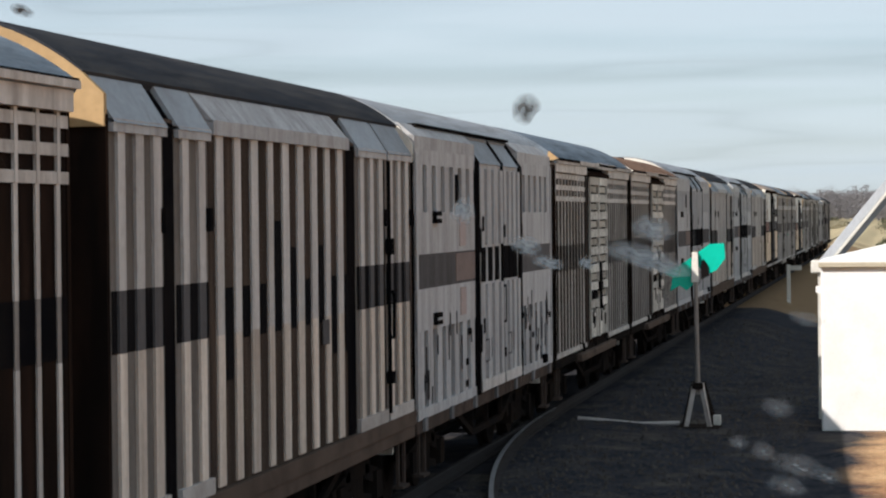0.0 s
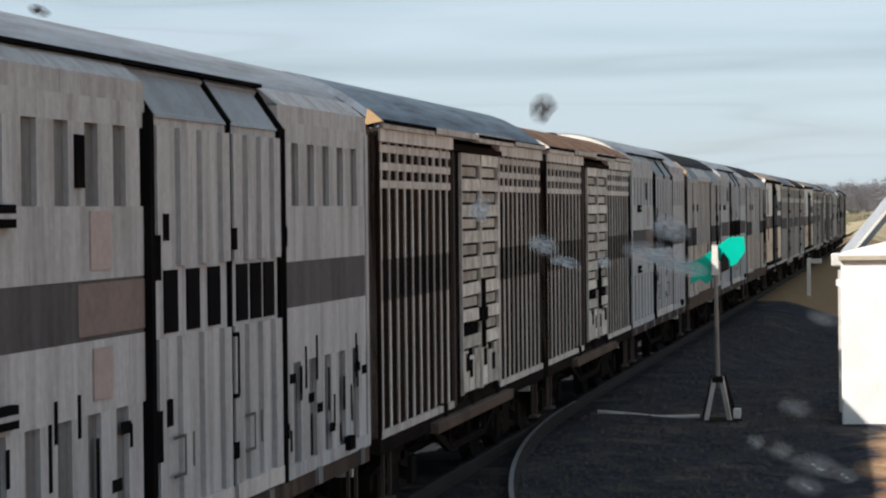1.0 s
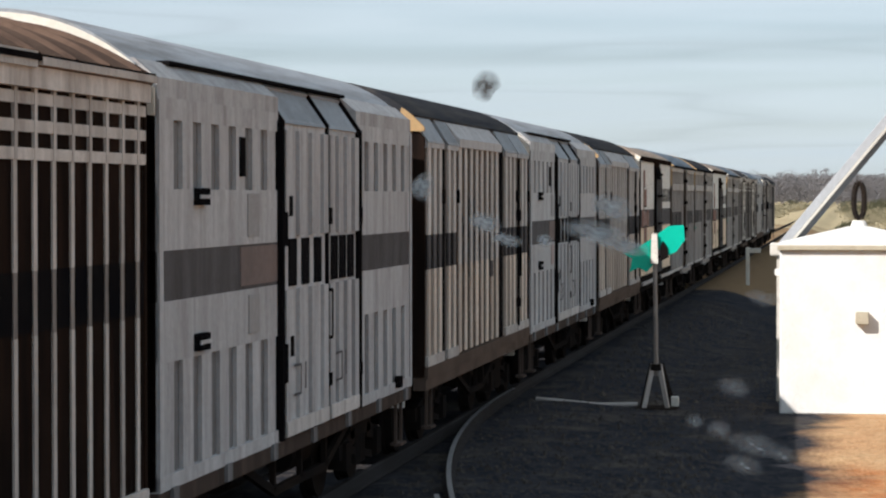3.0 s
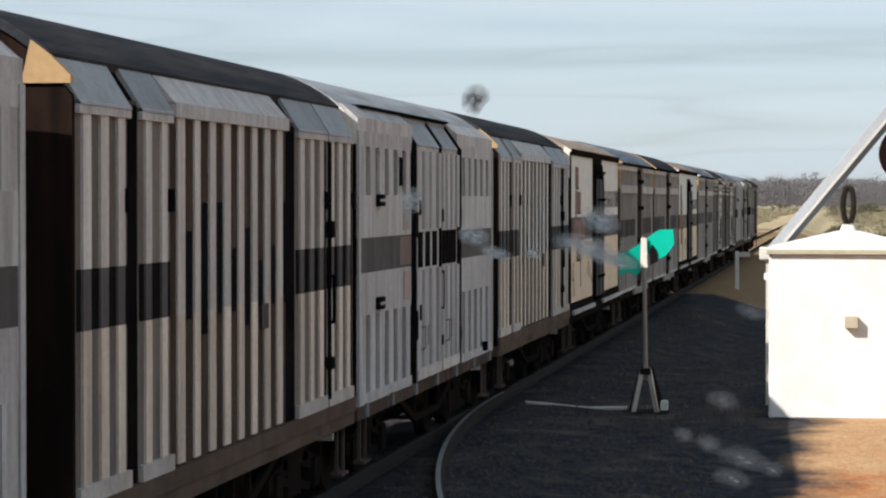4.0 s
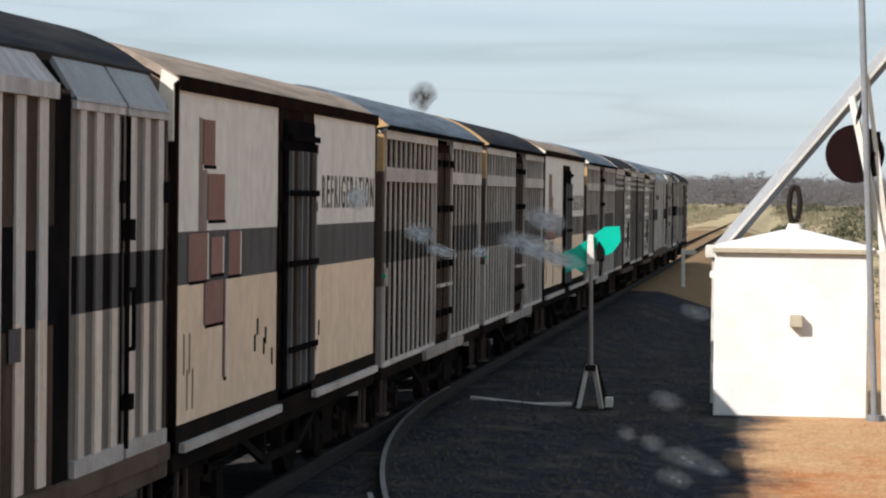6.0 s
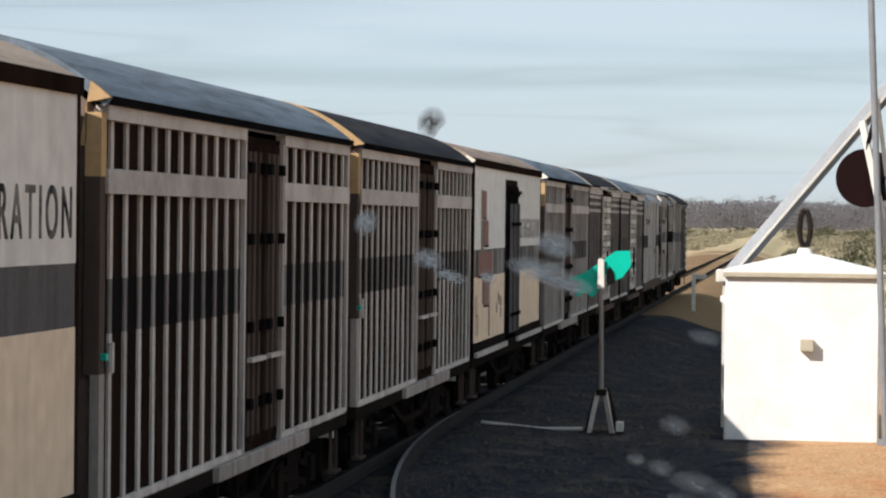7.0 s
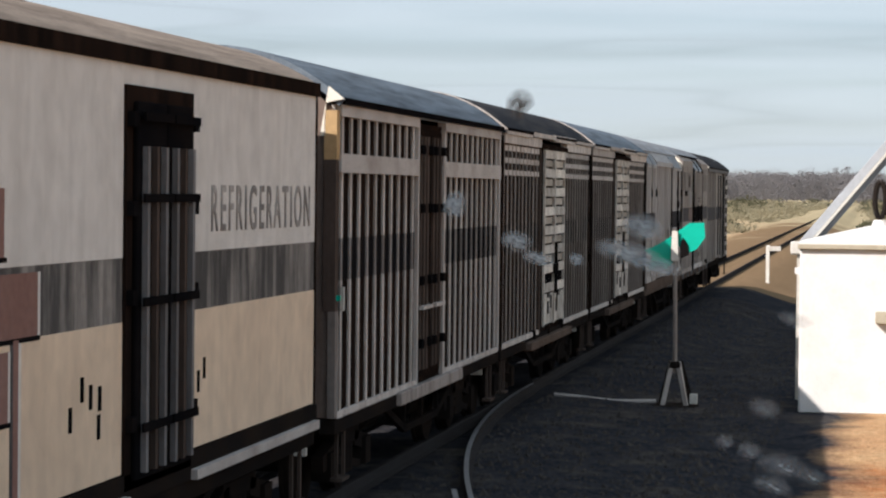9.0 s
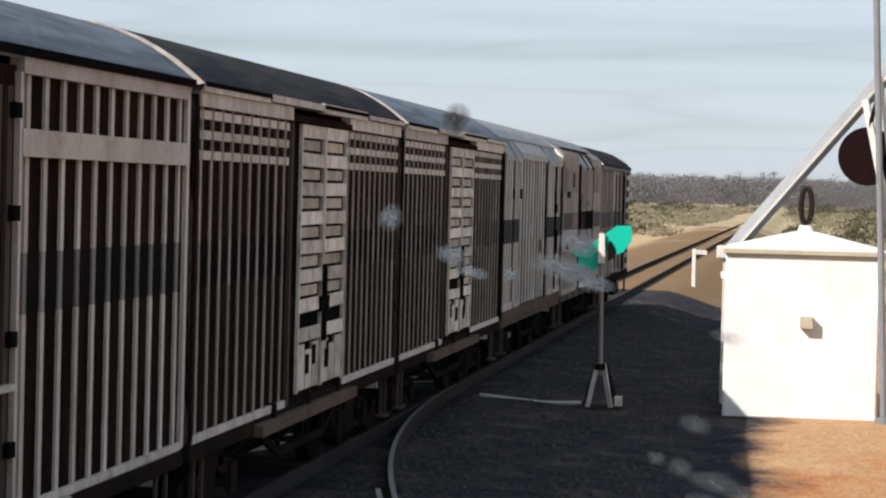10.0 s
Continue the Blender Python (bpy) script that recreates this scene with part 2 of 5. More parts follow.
def part(name, bm, material, parent, label=""):
    me = bpy.data.meshes.new(name)
    bm.to_mesh(me)
    bm.free()
    me.materials.append(material)
    ob = new(name, me)
    ob.parent = parent
    return tagged(ob, label)


def rod(bm, a, b, r, seg=10, r2=None):
    a, b = Vector(a), Vector(b)
    d = b - a
    m = Matrix.Translation((a + b) / 2) @ d.to_track_quat("Z", "Y").to_matrix().to_4x4()
    bmesh.ops.create_cone(bm, cap_ends=True, segments=seg, radius1=r, radius2=r if r2 is None else r2, depth=d.length, matrix=m)


def beam(bm, a, b, w, h, up=(0, 0, 1)):
    a, b = Vector(a), Vector(b)
    d = b - a
    m = Matrix.Translation((a + b) / 2) @ d.to_track_quat("Y", "Z").to_matrix().to_4x4() @ Matrix.Diagonal((w, d.length, h, 1))
    bmesh.ops.create_cube(bm, size=1.0, matrix=m)


def empty(name, at, label, category, group=""):
    ob = new(name)
    ob.matrix_basis = pose(*at)
    return tagged(ob, label, category, group)


# ---- the ground ----
def smooth(a, b, x):
    t = min(1.0, max(0.0, (x - a) / (b - a)))
    return t * t * (3 - 2 * t)


def ground_z(x, y):
    """Low track bed under the rails; the land to the right lies a little lower, more so further off."""
    side = smooth(-4.6, -3.0 + 0.9 * smooth(45, 75, y), x)
    low = -0.12 - 0.45 * smooth(45, 72, y)
    z = -0.18 + side * low
    z += smooth(-9.0, -13.0, x) * -0.5
    z += (0.035 * noise.noise(Vector((x * 0.35, y * 0.35, 0))) + 0.015 * noise.noise(Vector((x * 1.7, y * 1.7, 3)))) * (0.4 + 0.6 * side)
    z -= 0.34 * smooth(39, 28, y) * smooth(20, 25, y) * smooth(-2.4, -0.9, x) * smooth(9, 5, x)
    far = math.hypot(x, y)
    z += smooth(90, 500, far) * 0.9 * noise.noise(Vector((x * 0.01, y * 0.01, 7)))
    return z


def axis(near, far_end, step, grow):
    v, out = 0.0, [0.0]
    while v < far_end:
        v += step if v < near else step * grow ** ((v - near) / 40 + 1)
        out.append(v)
    return out


def build_ground():
    right = axis(14, 3000, 0.45, 1.6)
    xs = [-4 - v for v in reversed(right)] + [-4 + v for v in right[1:]]
    fwd = axis(110, 3000, 0.8, 1.5)
    ys = [-v for v in reversed(axis(10, 3000, 3.0, 2.0)[1:])] + fwd
    verts = [(x, y, ground_z(x, y)) for y in ys for x in xs]
    w = len(xs)
    faces = [(j * w + i, j * w + i + 1, (j + 1) * w + i + 1, (j + 1) * w + i) for j in range(len(ys) - 1) for i in range(w - 1)]
    m = bpy.data.materials.new("earth")
    m.use_nodes = True
    n, l = m.node_tree.nodes, m.node_tree.links
    b = n["Principled BSDF"]
    b.inputs["Roughness"].default_value = 0.95
    b.inputs["Specular IOR Level"].default_value = 0.0
    tc = n.new("ShaderNodeTexCoord")
    sep = n.new("ShaderNodeSeparateXYZ")
    l.new(tc.outputs["Object"], sep.inputs[0])

    def tex(scale, detail=6.0, rough=0.6):
        t = n.new("ShaderNodeTexNoise")
        t.inputs["Scale"].default_value, t.inputs["Detail"].default_value, t.inputs["Roughness"].default_value = scale, detail, rough
        l.new(tc.outputs["Object"], t.inputs["Vector"])
        return t.outputs["Fac"]

    def rng(v, a, b_, c=0.0, d=1.0):
        r = n.new("ShaderNodeMapRange")
        r.inputs["From Min"].default_value, r.inputs["From Max"].default_value = a, b_
        r.inputs["To Min"].default_value, r.inputs["To Max"].default_value = c, d
        l.new(v, r.inputs["Value"])
        return r.outputs["Result"]

    def mth(op, a, b_):
        r = n.new("ShaderNodeMath")
        r.operation = op
        for k, v in enumerate((a, b_)):
            if isinstance(v, float):
                r.inputs[k].default_value = v
            else:
                l.new(v, r.inputs[k])
        return r.outputs[0]

    def mixc(f, a, b_):
        r = n.new("ShaderNodeMix")
        r.data_type = "RGBA"
        l.new(f, r.inputs["Factor"])
        for k, v in (("A", a), ("B", b_)):
            if isinstance(v, tuple):
                r.inputs[k].default_value = (*v, 1)
            else:
                l.new(v, r.inputs[k])
        return r.outputs["Result"]

    fine, mid, big, vast = tex(13.0), tex(2.2), tex(0.5), tex(0.035, 8.0)
    soil = mixc(rng(mid, 0.35, 0.7), (0.40, 0.165, 0.070), (0.44, 0.25, 0.125))
    soil = mixc(rng(big, 0.45, 0.62), soil, (0.47, 0.31, 0.17))
    soil = mixc(rng(mth("ADD", sep.outputs["Y"], rng(mid, 0.3, 0.7, -2.5, 2.5)), 32.0, 38.0), soil, mixc(rng(mid, 0.35, 0.7), (0.50, 0.33, 0.185), (0.43, 0.24, 0.12)))
    soil = mixc(rng(mth("ADD", sep.outputs["Y"], rng(big, 0.3, 0.7, -6.0, 6.0)), 70.0, 95.0), soil, mixc(rng(mid, 0.35, 0.7), (0.50, 0.38, 0.235), (0.45, 0.32, 0.19)))
    # near-black: holds the train's shade as well as the cinders' own colour
    cinder_with_shade = mixc(rng(mid, 0.35, 0.7), (0.023, 0.026, 0.033), (0.050, 0.050, 0.055))
    cinder_with_shade = mixc(rng(fine, 0.52, 0.75), cinder_with_shade, (0.085, 0.074, 0.066))
    cinder_with_shade = mixc(rng(tex(0.9, 5.0, 0.65), 0.52, 0.70), cinder_with_shade, (0.092, 0.080, 0.068))
    # dark cinders and ballast along the tracks, ragged edge; their reach also paints the train's shadow
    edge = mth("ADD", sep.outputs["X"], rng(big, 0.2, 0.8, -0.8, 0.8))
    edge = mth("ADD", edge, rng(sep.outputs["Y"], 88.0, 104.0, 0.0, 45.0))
    bare = mth("ADD", sep.outputs["X"], rng(mid, 0.3, 0.7, -1.0, 1.0))
    # verge is darker than open soil, with part of the train's shade in it
    verge = mixc(rng(mid, 0.35, 0.7), (0.24, 0.162, 0.094), (0.19, 0.13, 0.078))
    verge = mixc(rng(bare, 0.5, 3.0), verge, soil)
    verge = mixc(rng(bare, -13.0, -11.0), soil, verge)
    soil = mixc(rng(mth("ADD", sep.outputs["Y"], rng(big, 0.3, 0.7, -2.0, 2.0)), 60.0, 66.0), soil, verge)
    near = mixc(rng(edge, -0.75, 0.0), cinder_with_shade, soil)
    # dry grass over the plain further out
    dist = mth("ADD", sep.outputs["Y"], mth("MULTIPLY", sep.outputs["X"], 3.0))
    dist = mth("ADD", dist, rng(sep.outputs["X"], 1.0, 6.0, 0.0, 150.0))
    dist = mth("ADD", dist, rng(vast, 0.3, 0.7, -90.0, 90.0))
    grass = mixc(rng(tex(0.12, 7.0), 0.38, 0.66), (0.46, 0.37, 0.23), (0.33, 0.29, 0.185))
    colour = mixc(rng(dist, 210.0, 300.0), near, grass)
    hsv = n.new("ShaderNodeHueSaturation")
    l.new(colour, hsv.inputs["Color"])
    l.new(rng(fine, 0.3, 0.7, 0.75, 1.25), hsv.inputs["Value"])
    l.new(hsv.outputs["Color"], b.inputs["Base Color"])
    bp = n.new("ShaderNodeBump")
    bp.inputs["Strength"].default_value, bp.inputs["Distance"].default_value = 0.7, 0.05
    l.new(mth("ADD", fine, mth("MULTIPLY", mid, 2.0)), bp.inputs["Height"])
    l.new(bp.outputs["Normal"], b.inputs["Normal"])
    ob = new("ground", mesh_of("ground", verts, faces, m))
    for p in ob.data.polygons:
        p.use_smooth = True
    return tagged(ob, "red earth, dark cinders with the train's shade painted in, dry plain beyond", "ground", kind="structure")


build_ground()

# ---- the tracks ----
MID = -6.2
RAIL_SECTION = [(-0.07, -0.16), (0.07, -0.16), (0.07, -0.145), (0.012, -0.125), (0.012, -0.04), (0.035, -0.03), (0.035, -0.004), (0.028, 0), (-0.028, 0), (-0.035, -0.004), (-0.035, -0.03), (-0.012, -0.04), (-0.012, -0.125), (-0.07, -0.145)]


def rail(points, parent, head=RAIL_HEAD):
    """A rolled rail swept along a level line."""
    k = len(RAIL_SECTION)
    verts, faces = [], []
    for i, (x, y) in enumerate(points):
        a, b = points[max(0, i - 1)], points[min(len(points) - 1, i + 1)]
        d = Vector((b[0] - a[0], b[1] - a[1], 0)).normalized()
        verts += [(x + d.y * u, y - d.x * u, z) for u, z in RAIL_SECTION]
    for i in range(len(points) - 1):
        faces += [(i * k + j, i * k + (j + 1) % k, (i + 1) * k + (j + 1) % k, (i + 1) * k + j) for j in range(k)]
    me = mesh_of("rail", verts, faces, RAIL)
    me.materials.append(head)
    for i, p in enumerate(me.polygons):
        if i % k == 7:
            p.material_index = 1
    ob = new("rail", me)
    ob.parent = parent
    return ob


main_track = empty("track_1", (0, 0, 0), "straight main railway track with rusty steel rails on sleepers", "railway track")
tagged(main_track, kind="structure")
for side in (-0.72, 0.72):
    rail([(MID + side, y) for y in (-60, 0, 40, 100, 300, 700, 1500)], main_track, RAIL)
side_track = empty("track_2", (0, 0, 0), "curved siding track that joins the main track", "railway track")
tagged(side_track, kind="structure")


def siding_x(y):
    """The right rail of the siding: leaves the main rail at 41 m and swings towards the camera."""
    d = max(0.0, 40.0 - y)
    return MID + 0.72 + 0.05 + (0.0068 * d * d if d < 16 else 0.0068 * 256 + 0.2176 * (d - 16))


rail([(siding_x(y), y) for y in [-40 + 1.0 * i for i in range(82)]], side_track)
rail([(siding_x(y) - 1.44, y) for y in [-40 + 1.0 * i for i in range(63)]], side_track)
check = rail([(siding_x(y) - 0.16, y) for y in [19.0 + 0.6 * i for i in range(13)]], side_track)

# ---- the wagons ----
SIDE = 1.28


def arch(z0, rise, half, n=20):
    xs = [math.cos(math.pi * i / n) for i in range(n + 1)]
    return [(half * c, z0 + 1.07 * rise * (1 - abs(c) ** 2.3)) for c in xs]


def roof_mesh(parent, length, z0, rise, half, material, label="", ribs=0, edge_rise=0.0):
    """A bowed roof with thickness; pressed ribs run over it where asked."""
    prof = arch(z0, rise, half)
    n = len(prof)
    bm = bmesh.new()
    ys = [-0.02, length + 0.0]
    rows = []
    for y in ys:
        rows.append([bm.verts.new((x, y, z)) for x, z in prof] + [bm.verts.new((x * 0.97, y, z - 0.06)) for x, z in reversed(prof)])
    m = len(rows[0])
    for i in range(m):
        bm.faces.new((rows[0][i], rows[0][(i + 1) % m], rows[1][(i + 1) % m], rows[1][i]))
    for r, flip in ((rows[0], False), (rows[1], True)):
        for i in range(n - 1):
            f = (r[i], r[m - 1 - i], r[m - 2 - i], r[i + 1])
            bm.faces.new(f[::-1] if flip else f)
    for k in range(ribs):
        y = length * (k + 0.5) / ribs
        for i in range(n - 1):
            (xa, za), (xb, zb) = prof[i], prof[i + 1]
            v = [bm.verts.new(p) for p in ((xa, y - 0.05, za), (xb, y - 0.05, zb), (xb, y - 0.02, zb + 0.035), (xa, y - 0.02, za + 0.035), (xa, y + 0.02, za + 0.035), (xb, y + 0.02, zb + 0.035), (xb, y + 0.05, zb), (xa, y + 0.05, za))]
            for a in ((0, 1, 2, 3), (3, 2, 5, 4), (4, 5, 6, 7)):
                bm.faces.new([v[j] for j in a])
    bmesh.ops.recalc_face_normals(bm, faces=bm.faces[:])
    for f in bm.faces:
        f.smooth = True
    for e in bm.edges:
        e.smooth = len(e.link_faces) == 2 and e.calc_face_angle() < 0.6
    return part("roof", bm, material, parent, label)


# wagons that show the whole sunlit rim strip of their near end, by where they stand in the train
WHOLE_RIM = (-52.6, -19.75, -9.05, 54.68, 86.85, 97.85)


def end_wall(parent, y, z0, z1, rise, half, material, label="", name="end_wall", cant=0.0):
    """An end wall whose top follows the roof's bow."""
    k, drop = (1.01, -0.004) if name == "end_cap" else (0.965, 0.05)
    prof = [(half * k, z0)] + [(x * k, z - drop) for x, z in arch(z1, rise, half)] + [(-half * k, z0)]
    # The cap is a bright strip painted where sun strikes the end's top.
    if name == "end_cap" and not cant:
        prof = [(1.17, z0), (1.17, z1 - 0.03)] + prof[1:-1] + [(-1.17, z1 - 0.03), (-1.17, z0)]
    if cant:
        prof = [(1.26, z0), (1.26, cant)] + prof[1:-1] + [(-1.26, cant), (-1.26, z0)]
    if name == "end_cap" and round(parent.matrix_basis.translation.y, 2) not in WHOLE_RIM:
        prof = [p for p in prof if p[0] > half * 0.84] + [(half * 0.84, z0)]
    bm = bmesh.new()
    a = [bm.verts.new((x, y, z)) for x, z in prof]
    b = [bm.verts.new((x, y + 0.06, z)) for x, z in prof]
    bm.faces.new(a)
    bm.faces.new(b[::-1])
    for i in range(len(a)):
        bm.faces.new((a[i], b[i], b[(i + 1) % len(a)], a[(i + 1) % len(a)]))
    bmesh.ops.recalc_face_normals(bm, faces=bm.faces[:])
    return part(name, bm, material, parent, label)


def wheel_mesh():
    if "wheel" not in shared:
        bm = bmesh.new()
        for x in (-0.72, 0.72):
            rod(bm, (x - 0.06, 0, 0), (x + 0.05, 0, 0), 0.42, 24)
            rod(bm, (x + (0.05 if x < 0 else -0.09), 0, 0), (x + (0.09 if x < 0 else -0.05), 0, 0), 0.45, 24)
        rod(bm, (-0.7, 0, 0), (0.7, 0, 0), 0.07, 12)
        me = bpy.data.meshes.new("wheelset")
        bm.to_mesh(me)
        bm.free()
        me.materials.append(IRON)
        shared["wheel"] = me
    return shared["wheel"]


def bogie_mesh():
    if "bogie" not in shared:
        bm = bmesh.new()
        for x in (-0.98, 0.98):
            beam(bm, (x, -1.15, 0.49), (x, -0.35, 0.62), 0.12, 0.16)
            beam(bm, (x, 1.15, 0.49), (x, 0.35, 0.62), 0.12, 0.16)
            beam(bm, (x, -0.55, 0.66), (x, 0.55, 0.66), 0.12, 0.14)
            beam(bm, (x, -0.7, 0.5), (x, 0.7, 0.5 - 0.18), 0.10, 0.08)
            for y in (-0.85, 0.85):
                bmesh.ops.create_cube(bm, size=1.0, matrix=pose(x, y, 0.45) @ Matrix.Diagonal((0.2, 0.26, 0.28, 1)))
            for y in (-0.18, 0.0, 0.18):
                rod(bm, (x, y, 0.30), (x, y, 0.6), 0.07, 10)
        bmesh.ops.create_cube(bm, size=1.0, matrix=pose(0, 0, 0.55) @ Matrix.Diagonal((2.0, 0.32, 0.25, 1)))
        me = bpy.data.meshes.new("bogie")
        bm.to_mesh(me)
        bm.free()
        me.materials.append(IRON)
        shared["bogie"] = me
    return shared["bogie"]


def running_gear(w, length, seed, sole=STEEL_LT, steps=True):
    """Underframe, bogies, brake gear, corner steps and couplers of a wagon."""
    rnd = random.Random(seed)
    block("sole_bar", w, 1.12, SIDE, 0.0, length, 0.84, 1.0, sole, edge=0.01)
    block("sole_bar", w, -SIDE, -1.12, 0.0, length, 0.84, 1.0, sole, edge=0.01)
    block("centre_sill", w, -0.2, 0.2, -0.12, length + 0.12, 0.68, 0.99, IRON)
    for y in (1.75, length - 1.75):
        b = put("bogie", bogie_mesh(), w, (0, y, 0))
        for d in (-0.85, 0.85):
            put("wheelset", wheel_mesh(), b, (0, d, 0.45))
    bm = bmesh.new()
    rod(bm, (0.55, length * 0.42, 0.62), (0.55, length * 0.42 + 0.7, 0.62), 0.17, 14)
    rod(bm, (0.7, length * 0.6, 0.60), (0.7, length * 0.6 + 0.9, 0.60), 0.15, 14)
    rod(bm, (0.3, 2.6, 0.5), (0.3, length - 2.6, 0.5), 0.02, 6)
    part("brake_gear", bm, IRON, w)
    bm = bmesh.new()
    a, b = 3.1, length - 3.1
    beam(bm, (1.15, a, 0.83), (1.15, a + 1.1, 0.52), 0.05, 0.08)
    beam(bm, (1.15, a + 1.1, 0.52), (1.15, b - 1.1, 0.52), 0.05, 0.08)
    beam(bm, (1.15, b - 1.1, 0.52), (1.15, b, 0.83), 0.05, 0.08)
    for k in range(3):
        y = a + 1.1 + (b - a - 2.2) * k / 2
        beam(bm, (1.15, y, 0.52), (1.15, y, 0.85), 0.05, 0.06)
    part("truss_bar", bm, IRON, w)
    for y in (-0.28, length + 0.0):
        block("coupler", w, -0.1, 0.1, y, y + 0.28, 0.72, 0.98, IRON)
    # White plate added for the sunlit bit seen beside the couplers.
    block("coupling_plate", w, 0.55, 1.05, -0.22, -0.16, 0.66, 0.76, WHITE_STEEL)
    block("hose_bracket", w, 0.5, 0.62, -0.16, 0.02, 0.68, 0.86, IRON)
    if steps:
        for y in (0.35, length - 0.65):
            bm = bmesh.new()
            for d in (0, 0.32):
                beam(bm, (1.22, y + d, 0.86), (1.22, y + d, 0.36), 0.03, 0.05)
            beam(bm, (1.22, y - 0.02, 0.38), (1.22, y + 0.34, 0.38), 0.12, 0.03)
            part("corner_step", bm, BROWN_MID, w)


def ribs(w, y0, y1, z0, z1, count, width, material, proud=0.03, x=1.24, band=None):
    """A row of uprights, in three lengths where a darker band crosses them."""
    spans = [(z0, z1, material)]
    if band:
        spans = [(z0, band[0], material), (band[0], band[1], band[2]), (band[1], z1, material)]
    for k in range(count):
        y = y0 + (y1 - y0) * (k + 0.5) / count
        for a, b, paint in spans:
            block("rib", w, x, x + proud - (0.002 if paint != material else 0), y - width / 2, y + width / 2, a, b, paint)


def core(w, length, z1, material, half=1.245):
    block("body", w, -half, half, 0.06, length - 0.06, 1.0, z1, material)
    block("side_wall", w, -SIDE, -half, 0.0, length, 1.0, z1, material)


def canted(w, y0, y1, material, z0=3.80, z1=4.13, x0=SIDE + 0.01, x1=1.06, name="canted_panel"):
    """The sheet that leans inwards between wall and roof."""
    bm = bmesh.new()
    p = [(x0, z0), (x1, z1), (x1 - 0.12, z1), (x0 - 0.14, z0)]
    a = [bm.verts.new((x, y0, z)) for x, z in p]
    b = [bm.verts.new((x, y1, z)) for x, z in p]
    bm.faces.new(a)
    bm.faces.new(b[::-1])
    for i in range(4):
        bm.faces.new((a[i], b[i], b[(i + 1) % 4], a[(i + 1) % 4]))
    bmesh.ops.recalc_face_normals(bm, faces=bm.faces[:])
    return part(name, bm, material, w)


def door_gear(w, y, z0, z1, x=SIDE, kind=1):
    """A locking rod with brackets and a handle."""
    bm = bmesh.new()
    rod(bm, (x + 0.03, y, z0), (x + 0.03, y, z1), 0.02, 8)
    for z, h in ((z0 + 0.62, 0.34), (z1 - 0.95, 0.30)) if kind == 0 else ((z0 + 0.35, 0.12), (z1 - 0.85, 0.16)):
        bmesh.ops.create_cube(bm, size=1.0, matrix=pose(x + 0.03, y + 0.05, z) @ Matrix.Diagonal((0.06, 0.14, h, 1)))
    if kind != 1:
        return part("locking_rod", bm, BLACK, w)
    beam(bm, (x + 0.05, y + 0.12, z0 + 0.75), (x + 0.05, y + 0.12, z0 + 1.2), 0.03, 0.03)
    beam(bm, (x + 0.05, y, z0 + 1.2), (x + 0.05, y + 0.12, z0 + 1.2), 0.03, 0.03)
    beam(bm, (x + 0.05, y, z0 + 0.75), (x + 0.05, y + 0.12, z0 + 0.75), 0.03, 0.03)
    return part("locking_rod", bm, BLACK, w)


